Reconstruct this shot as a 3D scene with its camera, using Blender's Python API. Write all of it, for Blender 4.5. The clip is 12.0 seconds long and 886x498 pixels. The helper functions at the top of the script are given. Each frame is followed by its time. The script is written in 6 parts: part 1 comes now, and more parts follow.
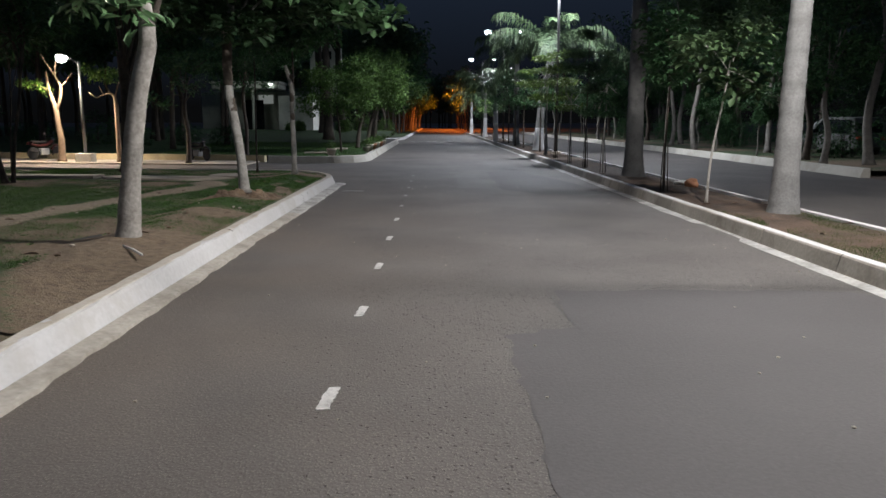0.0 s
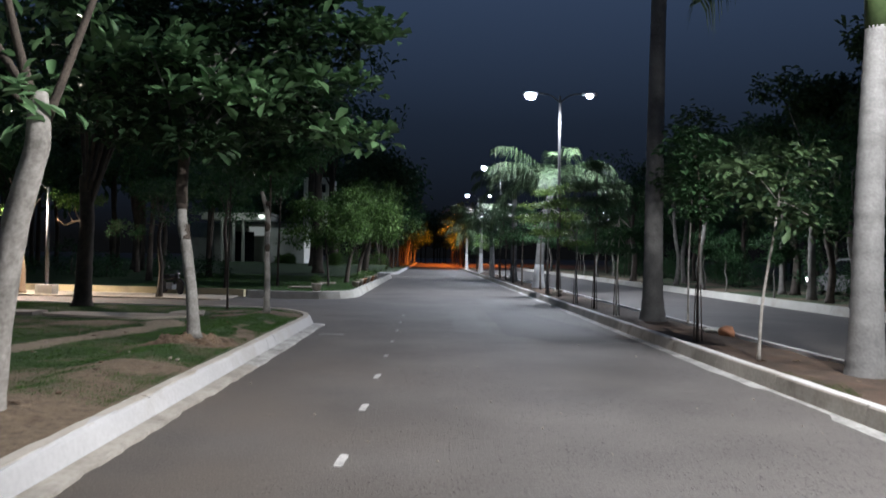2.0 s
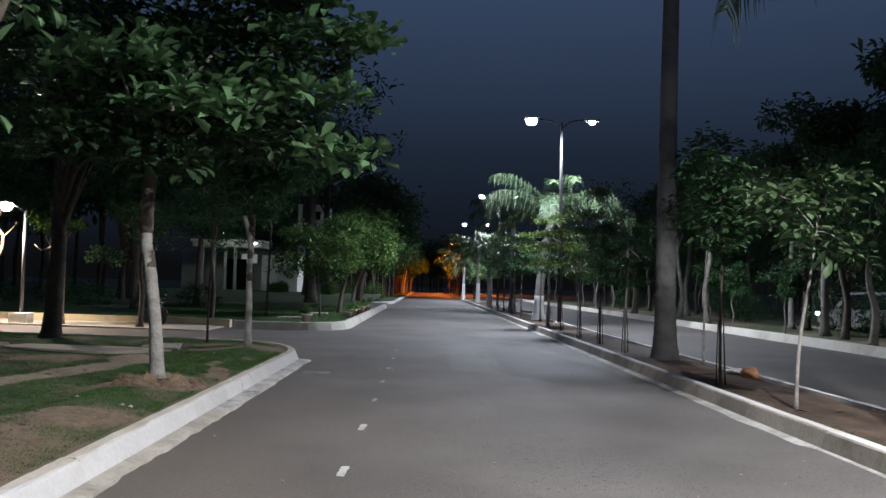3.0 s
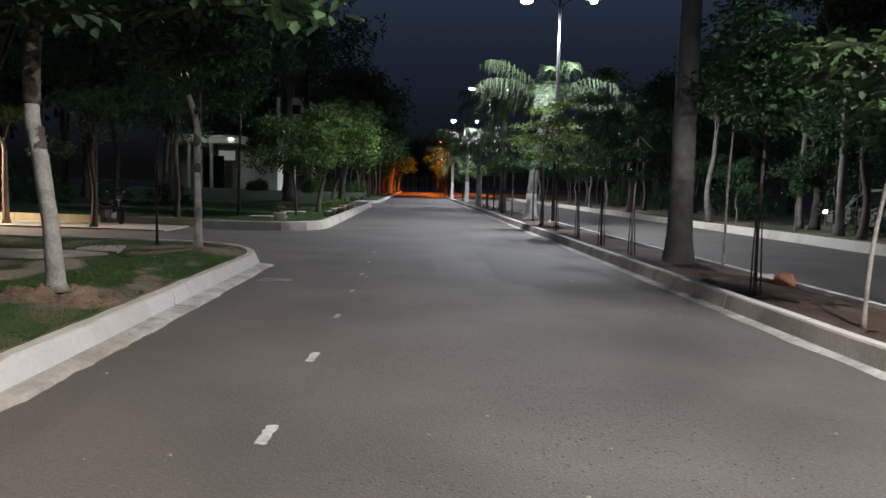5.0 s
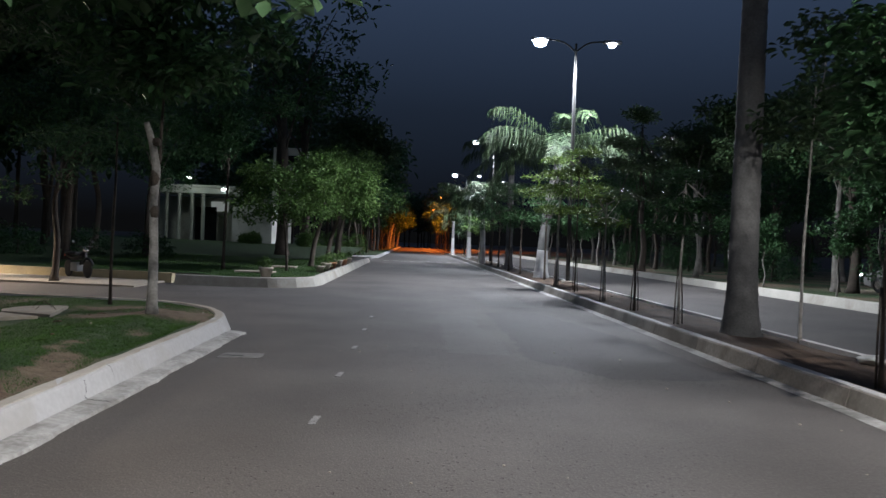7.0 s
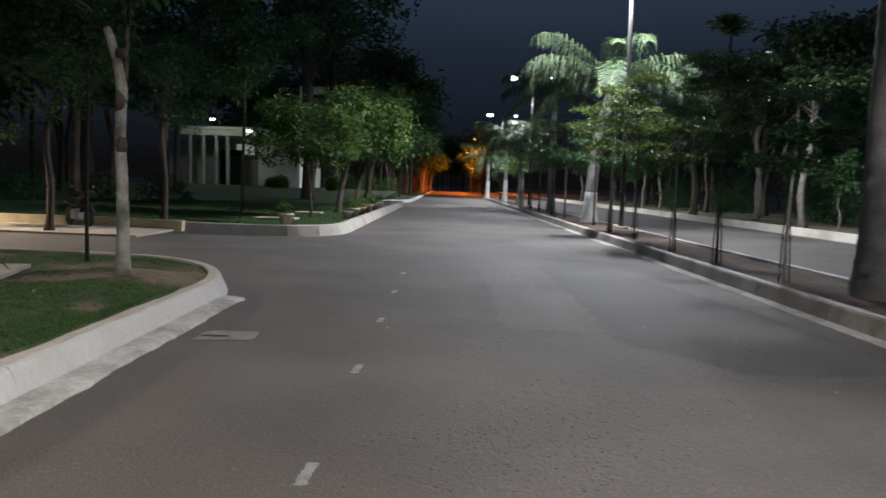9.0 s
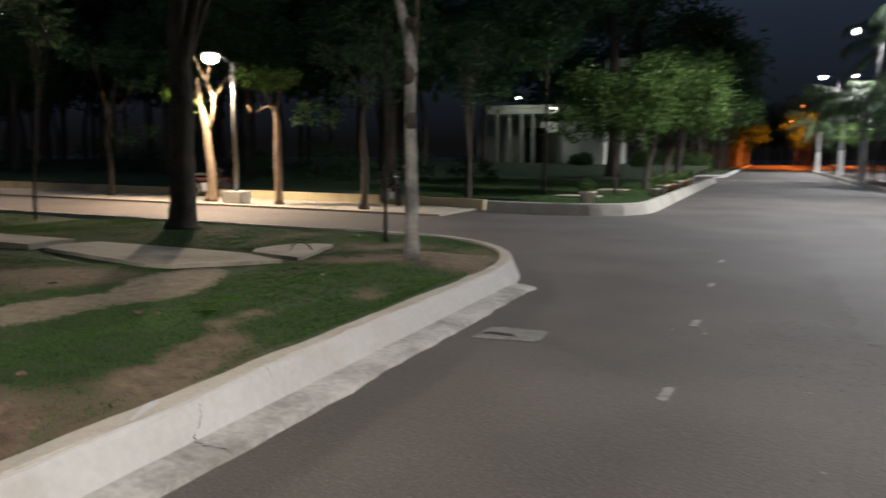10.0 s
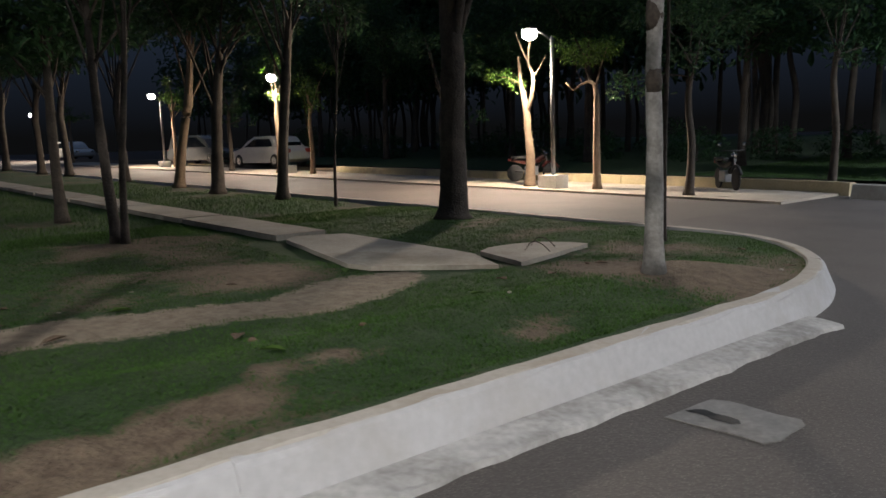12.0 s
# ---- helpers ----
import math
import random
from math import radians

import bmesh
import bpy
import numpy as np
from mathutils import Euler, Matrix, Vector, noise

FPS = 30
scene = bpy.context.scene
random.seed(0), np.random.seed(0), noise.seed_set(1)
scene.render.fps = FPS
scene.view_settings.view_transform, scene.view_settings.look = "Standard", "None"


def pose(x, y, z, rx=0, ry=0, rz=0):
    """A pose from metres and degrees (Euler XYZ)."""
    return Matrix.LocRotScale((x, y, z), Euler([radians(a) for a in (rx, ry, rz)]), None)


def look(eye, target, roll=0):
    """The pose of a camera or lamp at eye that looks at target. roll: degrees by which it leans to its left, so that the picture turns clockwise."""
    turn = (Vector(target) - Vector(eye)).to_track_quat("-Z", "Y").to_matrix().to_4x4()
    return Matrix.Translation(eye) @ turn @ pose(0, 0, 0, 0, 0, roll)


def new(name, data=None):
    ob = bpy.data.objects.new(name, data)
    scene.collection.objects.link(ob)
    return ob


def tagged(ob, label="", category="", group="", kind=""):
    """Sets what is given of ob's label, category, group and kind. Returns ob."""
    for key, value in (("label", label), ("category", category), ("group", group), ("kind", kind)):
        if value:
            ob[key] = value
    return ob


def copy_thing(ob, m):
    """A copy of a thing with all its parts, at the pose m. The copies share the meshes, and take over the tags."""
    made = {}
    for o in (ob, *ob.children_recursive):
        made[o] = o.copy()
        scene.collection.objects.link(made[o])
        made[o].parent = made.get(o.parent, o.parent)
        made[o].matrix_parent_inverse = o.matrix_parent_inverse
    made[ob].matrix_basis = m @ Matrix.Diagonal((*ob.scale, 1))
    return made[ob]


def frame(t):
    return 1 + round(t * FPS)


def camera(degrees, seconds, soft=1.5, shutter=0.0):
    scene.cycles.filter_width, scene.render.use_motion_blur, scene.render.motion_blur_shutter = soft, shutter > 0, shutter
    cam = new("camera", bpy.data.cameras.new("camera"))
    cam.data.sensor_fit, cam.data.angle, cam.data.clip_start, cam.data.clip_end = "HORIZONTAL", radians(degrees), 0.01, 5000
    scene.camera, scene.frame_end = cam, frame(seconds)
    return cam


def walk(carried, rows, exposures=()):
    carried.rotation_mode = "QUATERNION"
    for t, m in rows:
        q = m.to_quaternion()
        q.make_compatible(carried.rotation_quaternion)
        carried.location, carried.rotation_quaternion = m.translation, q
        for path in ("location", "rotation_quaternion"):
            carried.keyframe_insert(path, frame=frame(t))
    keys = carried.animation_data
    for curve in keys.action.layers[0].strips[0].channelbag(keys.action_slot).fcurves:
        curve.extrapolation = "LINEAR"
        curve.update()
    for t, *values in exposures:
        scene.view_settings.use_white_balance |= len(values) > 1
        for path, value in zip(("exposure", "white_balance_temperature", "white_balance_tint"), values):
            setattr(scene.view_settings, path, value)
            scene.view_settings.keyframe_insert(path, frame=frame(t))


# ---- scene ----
cam = camera(59.9, 12.0, soft=1.5, shutter=0.4)
PATH = [
    (0, (0.126, -0.188, 1.635), (0.149, 1.786, 1.309), -0.1),
    (0.5, (0.109, 0.443, 1.583), (0.148, 2.413, 1.241), 0.3),
    (1, (0.159, 1.108, 1.58), (0.212, 3.092, 1.331), 0.7),
    (1.5, (0.183, 1.717, 1.609), (0.236, 3.713, 1.494), 0.7),
    (2, (0.16, 2.397, 1.625), (0.197, 4.396, 1.646), 0.8),
    (2.5, (0.168, 3.115, 1.671), (0.202, 5.112, 1.777), 1.2),
    (4.3, (0.284, 5.076, 1.61), (0.362, 7.074, 1.581), 1.0),
    (4.5, (0.312, 5.355, 1.561), (0.394, 7.352, 1.496), 1.0),
    (5, (0.363, 6.008, 1.544), (0.441, 7.999, 1.382), 1.3),
    (5.5, (0.351, 6.697, 1.546), (0.438, 8.688, 1.367), 1.4),
    (6, (0.352, 7.368, 1.514), (0.443, 9.357, 1.326), 1.9),
    (6.5, (0.278, 8.05, 1.518), (0.366, 10.046, 1.427), 1.8),
    (6.7, (0.253, 8.301, 1.506), (0.339, 10.299, 1.496), 1.9),
    (8.5, (0.2, 10.671, 1.398), (0.253, 12.665, 1.258), 1.9),
    (9, (0.128, 11.294, 1.425), (0.126, 13.287, 1.26), 1.6),
    (9.5, (0.091, 11.824, 1.413), (-0.26, 13.785, 1.231), 1.5),
    (10, (-0.039, 12.483, 1.393), (-0.8, 14.318, 1.157), 0.2),
    (10.5, (-0.056, 13.112, 1.368), (-1.224, 14.721, 1.15), -1.2),
    (11, (-0.068, 13.67, 1.352), (-1.521, 15.027, 1.139), -1.3),
    (11.5, (-0.037, 14.27, 1.367), (-1.535, 15.574, 1.132), -1.6),
    (12, (0.008, 14.885, 1.36), (-1.514, 16.153, 1.087), -1.7),
]
walk(cam, [(t, look(eye, target, roll)) for t, eye, target, roll in PATH], [(0, 0.16, 6250), (1.2, 0.20, 6250), (2, 0.44, 6000), (2.7, 0.48, 6000), (4.4, 0.36, 6250), (5, 0.30, 6450), (6, 0.34, 6200), (6.7, 0.40, 6100), (8.5, 0.48, 6450), (9.2, 0.55, 6550), (10.0, 0.60, 6800), (11, 0.50, 6950), (12, 0.54, 6300)])

# ---- night sky ----
world = bpy.data.worlds.new("night")
scene.world = world
world.use_nodes = True
wn, wl = world.node_tree.nodes, world.node_tree.links
bg = wn["Background"]
tc = wn.new("ShaderNodeTexCoord")
sep = wn.new("ShaderNodeSeparateXYZ")
wl.new(tc.outputs["Generated"], sep.inputs[0])
ramp = wn.new("ShaderNodeValToRGB")
ramp.color_ramp.elements[0].position, ramp.color_ramp.elements[0].color = 0.02, (0.0026, 0.0027, 0.0029, 1)
ramp.color_ramp.elements[1].position, ramp.color_ramp.elements[1].color = 0.36, (0.0265, 0.0405, 0.0720, 1)
mid = ramp.color_ramp.elements.new(0.17)
mid.color = (0.0095, 0.0140, 0.0235, 1)
wl.new(sep.outputs["Z"], ramp.inputs[0])
wl.new(ramp.outputs[0], bg.inputs["Color"])
bg.inputs["Strength"].default_value = 1.0

WHITE, NEUTRAL, WARM, SODIUM = (0.93, 0.95, 1.0), (1.0, 0.945, 0.885), (1.0, 0.82, 0.63), (1.0, 0.22, 0.015)
POLE_X, POLE_YS, SODIUM_YS = 5.92, (-20.8, 7.25, 36.5, 64.6, 92.7), (134.0, 156.0, 182.0)
PARK_LAMPS = [(-13.2, 29.6), (-28.2, 30.3), (-42.4, 30.5), (-72.0, 30.9)]


def lamp(x, y, z, watts, colour, cone=165, blend=0.35, radius=0.12, tilt=0.0):
    d = bpy.data.lights.new("lamp_light", "SPOT")
    d.energy, d.color, d.spot_size, d.spot_blend, d.shadow_soft_size = watts, colour, radians(cone), blend, radius
    ob = new("lamp_light", d)
    ob.matrix_world = pose(x, y, z, tilt)
    return ob


for py in POLE_YS:
    for px in (4.63, 7.24):
        lamp(px, py, 8.58, (3500 if py < 20 else 3850) * (1.15 if px < 5 else 0.65), NEUTRAL if py < 20 else WHITE, 170, 0.6)
for py in SODIUM_YS:
    lamp(4.63, py, 8.60, 9000, SODIUM)
for px, py in PARK_LAMPS:
    lamp(px - 0.52, py - 0.25, 3.57 + max(0, -5 - px) * 0.012, 1550, WARM, 150, 0.35, 0.08, -28)


# ---- materials ----
def nodes_of(m):
    m.use_nodes = True
    return m.node_tree.nodes, m.node_tree.links


def surface(name, a, b, scale=3.0, fine=60.0, rough=0.8, bump=0.3, metal=0.0, third=None, distance=0.01, per=None, detail=6.0):
    """Two-scale noise colour between a and b, a fine relief, an optional third colour in stains, per-island or per-object variation."""
    m = bpy.data.materials.new(name)
    n, l = nodes_of(m)
    p = n["Principled BSDF"]
    geo = n.new("ShaderNodeTexCoord")
    n1 = n.new("ShaderNodeTexNoise"); n1.inputs["Scale"].default_value = scale; n1.inputs["Detail"].default_value = detail
    n2 = n.new("ShaderNodeTexNoise"); n2.inputs["Scale"].default_value = fine; n2.inputs["Detail"].default_value = 4
    for k in (n1, n2):
        l.new(geo.outputs["Object"], k.inputs["Vector"])
    add = n.new("ShaderNodeMath"); add.operation = "MULTIPLY_ADD"; add.inputs[1].default_value = 0.45
    l.new(n2.outputs["Fac"], add.inputs[0])
    sc = n.new("ShaderNodeMath"); sc.operation = "MULTIPLY"; sc.inputs[1].default_value = 0.62
    l.new(n1.outputs["Fac"], sc.inputs[0]); l.new(sc.outputs[0], add.inputs[2])
    r = n.new("ShaderNodeValToRGB")
    r.color_ramp.elements[0].position, r.color_ramp.elements[0].color = 0.36, (*a, 1)
    r.color_ramp.elements[1].position, r.color_ramp.elements[1].color = 0.68, (*b, 1)
    l.new(add.outputs[0], r.inputs[0])
    col = r.outputs[0]
    if third:
        n3 = n.new("ShaderNodeTexNoise"); n3.inputs["Scale"].default_value = scale * 0.45; n3.inputs["Detail"].default_value = 8; n3.inputs["Roughness"].default_value = 0.7
        l.new(geo.outputs["Object"], n3.inputs["Vector"])
        r3 = n.new("ShaderNodeMapRange"); r3.inputs[1].default_value, r3.inputs[2].default_value = 0.52, 0.68
        l.new(n3.outputs["Fac"], r3.inputs[0])
        mx = n.new("ShaderNodeMix"); mx.data_type = "RGBA"
        l.new(r3.outputs[0], mx.inputs[0]); l.new(col, mx.inputs[6]); mx.inputs[7].default_value = (*third, 1)
        col = mx.outputs[2]
    if per:
        src = n.new("ShaderNodeNewGeometry").outputs["Random Per Island"] if per == "island" else n.new("ShaderNodeObjectInfo").outputs["Random"]
        mr = n.new("ShaderNodeMapRange"); mr.inputs[3].default_value, mr.inputs[4].default_value = (0.6, 1.45) if per == "island" else (0.86, 1.14)
        l.new(src, mr.inputs[0])
        hs = n.new("ShaderNodeHueSaturation"); l.new(mr.outputs[0], hs.inputs["Value"]); l.new(col, hs.inputs["Color"])
        col = hs.outputs[0]
    l.new(col, p.inputs["Base Color"])
    p.inputs["Roughness"].default_value, p.inputs["Metallic"].default_value = rough, metal
    if bump:
        bp = n.new("ShaderNodeBump"); bp.inputs["Strength"].default_value = bump; bp.inputs["Distance"].default_value = distance
        l.new(add.outputs[0], bp.inputs["Height"]); l.new(bp.outputs[0], p.inputs["Normal"])
    return m


def leafy(name, a, b, trans=0.3, rough=0.42):
    m = surface(name, a, b, 0.8, 9.0, rough, 0.0, per="island")
    n, l = nodes_of(m)
    p = n["Principled BSDF"]
    p.inputs["Specular IOR Level"].default_value = 0.22
    t = n.new("ShaderNodeBsdfTranslucent")
    l.new(p.inputs["Base Color"].links[0].from_socket, t.inputs["Color"])
    mix = n.new("ShaderNodeMixShader"); mix.inputs[0].default_value = trans
    l.new(p.outputs[0], mix.inputs[1]); l.new(t.outputs[0], mix.inputs[2])
    l.new(mix.outputs[0], n["Material Output"].inputs["Surface"])
    return m


def glow(name, colour, strength):
    m = bpy.data.materials.new(name)
    n, l = nodes_of(m)
    p = n["Principled BSDF"]
    p.inputs["Emission Color"].default_value, p.inputs["Emission Strength"].default_value = (*colour, 1), strength
    return m


def asphalt_material(name, a, b, worn, chips=2.05):
    """Dark binder with pale stone chips, worn and stained over metres."""
    m = surface(name, a, b, 0.55, 38.0, 0.78, 0.55, third=worn, distance=0.012)
    n, l = nodes_of(m)
    p = n["Principled BSDF"]
    v = n.new("ShaderNodeTexVoronoi"); v.inputs["Scale"].default_value = 70
    t = n.new("ShaderNodeTexCoord"); l.new(t.outputs["Object"], v.inputs["Vector"])
    g = n.new("ShaderNodeMapRange"); g.inputs[1].default_value, g.inputs[2].default_value, g.inputs[3].default_value, g.inputs[4].default_value = 0.0, 0.35, chips, 1.0 - (chips - 1.0) * 0.13
    l.new(v.outputs["Distance"], g.inputs[0])
    h = n.new("ShaderNodeHueSaturation")
    old = p.inputs["Base Color"].links[0].from_socket
    b0 = next(k for k in n if k.bl_idname == "ShaderNodeBump")
    b1 = n.new("ShaderNodeBump"); b1.inputs["Strength"].default_value = 0.5 * (chips - 1.0); b1.inputs["Distance"].default_value = 0.006; b1.invert = True
    l.new(v.outputs["Distance"], b1.inputs["Height"]); l.new(b0.outputs[0], b1.inputs["Normal"]); l.new(b1.outputs[0], p.inputs["Normal"])
    if chips > 2:
        # pits where stones have broken out, thicker in some stretches
        w = n.new("ShaderNodeTexVoronoi"); w.inputs["Scale"].default_value = 30
        bent = n.new("ShaderNodeTexNoise"); bent.inputs["Scale"].default_value = 60; l.new(t.outputs["Object"], bent.inputs["Vector"])
        pull = n.new("ShaderNodeVectorMath"); pull.operation = "MULTIPLY_ADD"; pull.inputs[1].default_value = (0.03, 0.03, 0.03); l.new(bent.outputs["Color"], pull.inputs[0]); l.new(t.outputs["Object"], pull.inputs[2])
        l.new(pull.outputs[0], w.inputs["Vector"])
        sepc = n.new("ShaderNodeSeparateColor"); l.new(w.outputs["Color"], sepc.inputs[0])
        area = n.new("ShaderNodeTexNoise"); area.inputs["Scale"].default_value = 0.5; l.new(t.outputs["Object"], area.inputs["Vector"])
        limit = n.new("ShaderNodeMapRange"); limit.inputs[1].default_value, limit.inputs[2].default_value, limit.inputs[3].default_value, limit.inputs[4].default_value = 0.44, 0.70, 0.0, 0.42
        xyz = n.new("ShaderNodeSeparateXYZ"); l.new(t.outputs["Object"], xyz.inputs[0])
        coarse = n.new("ShaderNodeMapRange"); coarse.inputs[1].default_value, coarse.inputs[2].default_value, coarse.inputs[3].default_value, coarse.inputs[4].default_value = -1.6, 0.5, -0.12, 0.14
        l.new(xyz.outputs["X"], coarse.inputs[0])
        both = n.new("ShaderNodeMath"); both.operation = "ADD"; l.new(area.outputs["Fac"], both.inputs[0]); l.new(coarse.outputs[0], both.inputs[1])
        fadey = n.new("ShaderNodeMapRange"); fadey.inputs[1].default_value, fadey.inputs[2].default_value, fadey.inputs[3].default_value, fadey.inputs[4].default_value = 7.0, 10.5, 0.0, -0.13
        l.new(xyz.outputs["Y"], fadey.inputs[0])
        most = n.new("ShaderNodeMath"); most.operation = "ADD"; l.new(both.outputs[0], most.inputs[0]); l.new(fadey.outputs[0], most.inputs[1])
        l.new(most.outputs[0], limit.inputs[0])
        chosen = n.new("ShaderNodeMath"); chosen.operation = "LESS_THAN"; l.new(sepc.outputs[0], chosen.inputs[0]); l.new(limit.outputs[0], chosen.inputs[1])
        near = n.new("ShaderNodeMapRange"); near.inputs[1].default_value, near.inputs[2].default_value, near.inputs[3].default_value, near.inputs[4].default_value = 0.12, 0.36, 0.95, 0.0
        l.new(w.outputs["Distance"], near.inputs[0])
        pit = n.new("ShaderNodeMath"); pit.operation = "MULTIPLY"; l.new(chosen.outputs[0], pit.inputs[0]); l.new(near.outputs[0], pit.inputs[1])
        dark = n.new("ShaderNodeMix"); dark.data_type = "RGBA"; l.new(pit.outputs[0], dark.inputs[0]); l.new(old, dark.inputs[6]); dark.inputs[7].default_value = (0.022, 0.020, 0.020, 1)
        old = dark.outputs[2]
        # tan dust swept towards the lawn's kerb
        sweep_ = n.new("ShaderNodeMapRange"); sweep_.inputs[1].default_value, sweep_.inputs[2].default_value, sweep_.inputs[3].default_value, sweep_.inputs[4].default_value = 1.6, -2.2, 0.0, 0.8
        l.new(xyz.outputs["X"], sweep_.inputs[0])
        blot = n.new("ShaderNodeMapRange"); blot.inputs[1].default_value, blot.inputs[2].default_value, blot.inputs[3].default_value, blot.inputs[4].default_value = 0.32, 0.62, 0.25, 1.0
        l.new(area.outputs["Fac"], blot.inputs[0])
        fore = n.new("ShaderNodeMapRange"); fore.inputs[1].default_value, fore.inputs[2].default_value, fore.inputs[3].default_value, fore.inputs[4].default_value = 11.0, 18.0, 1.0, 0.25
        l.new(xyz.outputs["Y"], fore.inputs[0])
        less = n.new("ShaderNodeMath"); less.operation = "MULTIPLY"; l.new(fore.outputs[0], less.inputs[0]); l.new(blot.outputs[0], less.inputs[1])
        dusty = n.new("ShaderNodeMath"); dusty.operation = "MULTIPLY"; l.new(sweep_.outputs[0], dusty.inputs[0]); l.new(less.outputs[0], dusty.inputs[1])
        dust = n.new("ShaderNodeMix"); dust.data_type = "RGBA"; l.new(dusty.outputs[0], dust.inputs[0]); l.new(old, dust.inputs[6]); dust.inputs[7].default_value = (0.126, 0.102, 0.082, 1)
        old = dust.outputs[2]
        for sink in (b1,):
            deep = n.new("ShaderNodeBump"); deep.inputs["Strength"].default_value = 0.9; deep.inputs["Distance"].default_value = 0.012; deep.invert = True
            l.new(pit.outputs[0], deep.inputs["Height"]); l.new(sink.outputs[0], deep.inputs["Normal"]); l.new(deep.outputs[0], p.inputs["Normal"])
    if "rosy" in name:
        # rosy tone, partly warm lamplight put into the colour, fades towards the main road
        xyz = n.new("ShaderNodeSeparateXYZ"); l.new(t.outputs["Object"], xyz.inputs[0])
        wave = n.new("ShaderNodeTexNoise"); wave.inputs["Scale"].default_value = 0.7; wave.inputs["Detail"].default_value = 6; l.new(t.outputs["Object"], wave.inputs["Vector"])
        shift = n.new("ShaderNodeMath"); shift.operation = "MULTIPLY_ADD"; shift.inputs[1].default_value = 5.0; l.new(wave.outputs["Fac"], shift.inputs[0]); l.new(xyz.outputs["X"], shift.inputs[2])
        edge = n.new("ShaderNodeMapRange"); edge.inputs[1].default_value, edge.inputs[2].default_value, edge.inputs[3].default_value, edge.inputs[4].default_value = -5.8, -8.6, 0.0, 1.0
        l.new(shift.outputs[0], edge.inputs[0])
        fade = n.new("ShaderNodeMix"); fade.data_type = "RGBA"; l.new(edge.outputs[0], fade.inputs[0]); fade.inputs[6].default_value = (0.106, 0.093, 0.083, 1); l.new(old, fade.inputs[7])
        old = fade.outputs[2]
    l.new(old, h.inputs["Color"]); l.new(g.outputs[0], h.inputs["Value"]); l.new(h.outputs[0], p.inputs["Base Color"])
    return m


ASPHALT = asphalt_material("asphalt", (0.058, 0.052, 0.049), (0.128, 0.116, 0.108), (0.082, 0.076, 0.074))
ASPHALT_SMOOTH = asphalt_material("asphalt_patch", (0.054, 0.0495, 0.0495), (0.077, 0.0705, 0.071), (0.061, 0.057, 0.058), 1.25)
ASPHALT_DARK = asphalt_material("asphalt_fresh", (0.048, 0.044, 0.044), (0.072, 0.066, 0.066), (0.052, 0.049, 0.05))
ASPHALT_FAR = asphalt_material("asphalt_far", (0.048, 0.043, 0.040), (0.092, 0.082, 0.075), (0.064, 0.058, 0.054), 1.8)
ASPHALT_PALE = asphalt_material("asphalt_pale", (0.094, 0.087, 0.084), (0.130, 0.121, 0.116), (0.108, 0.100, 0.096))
ASPHALT_ROSE = asphalt_material("rosy_asphalt", (0.13, 0.106, 0.095), (0.205, 0.170, 0.152), (0.165, 0.136, 0.121), 1.6)
TAR = surface("tar", (0.03, 0.029, 0.03), (0.05, 0.048, 0.048), 2, 40, 0.6, 0.3)
KERB_WHITE = surface("limewashed_kerb", (0.42, 0.415, 0.412), (0.52, 0.516, 0.514), 1.3, 20, 0.85, 0.35, third=(0.40, 0.38, 0.35), distance=0.006)
KERB_TOP = surface("dusty_kerb_top", (0.37, 0.335, 0.28), (0.48, 0.445, 0.385), 2.2, 26, 0.9, 0.4, third=(0.32, 0.27, 0.205))
KERB_CREAM = surface("cream_limewash", (0.33, 0.315, 0.275), (0.44, 0.42, 0.37), 1.1, 18, 0.88, 0.35, third=(0.27, 0.245, 0.20), distance=0.006)
KERB_GREY = surface("grey_kerb_concrete", (0.22, 0.20, 0.17), (0.36, 0.33, 0.29), 1.4, 26, 0.88, 0.5, third=(0.16, 0.14, 0.115), per="object")
GUTTER = surface("limewash_splash", (0.25, 0.24, 0.222), (0.50, 0.49, 0.47), 2.6, 20, 0.85, 0.8, third=(0.155, 0.143, 0.128))
GUTTER_TAN = surface("dusty_mortar", (0.25, 0.225, 0.19), (0.40, 0.37, 0.325), 2.0, 20, 0.88, 0.5, third=(0.17, 0.15, 0.125))
GUTTER_GREY = surface("grey_splash", (0.19, 0.185, 0.175), (0.40, 0.39, 0.375), 2.2, 18, 0.88, 0.6, third=(0.12, 0.115, 0.11))
DRAIN_SLAB = surface("dull_concrete", (0.155, 0.15, 0.142), (0.245, 0.237, 0.224), 3, 30, 0.9, 0.5, third=(0.09, 0.085, 0.08))
PAINT = surface("worn_road_paint", (0.34, 0.33, 0.315), (0.58, 0.57, 0.55), 9, 60, 0.75, 0.4, third=(0.22, 0.21, 0.20))
PAINT_FAINT = surface("faded_road_paint", (0.16, 0.155, 0.15), (0.36, 0.35, 0.34), 14, 70, 0.8, 0.4, third=(0.11, 0.105, 0.10))
CONCRETE = surface("path_concrete", (0.28, 0.25, 0.20), (0.44, 0.40, 0.33), 1.8, 30, 0.9, 0.5, third=(0.24, 0.20, 0.15))
PAVING = surface("pale_paving", (0.30, 0.26, 0.21), (0.43, 0.38, 0.31), 0.9, 16, 0.9, 0.4, third=(0.25, 0.21, 0.16))
YELLOW = surface("faded_yellow_paint", (0.40, 0.33, 0.19), (0.52, 0.44, 0.28), 2, 24, 0.8, 0.3, third=(0.28, 0.24, 0.18))
SOIL = surface("brown_soil", (0.035, 0.023, 0.016), (0.10, 0.064, 0.042), 2.4, 30, 0.95, 0.9, third=(0.03, 0.021, 0.015), distance=0.03)
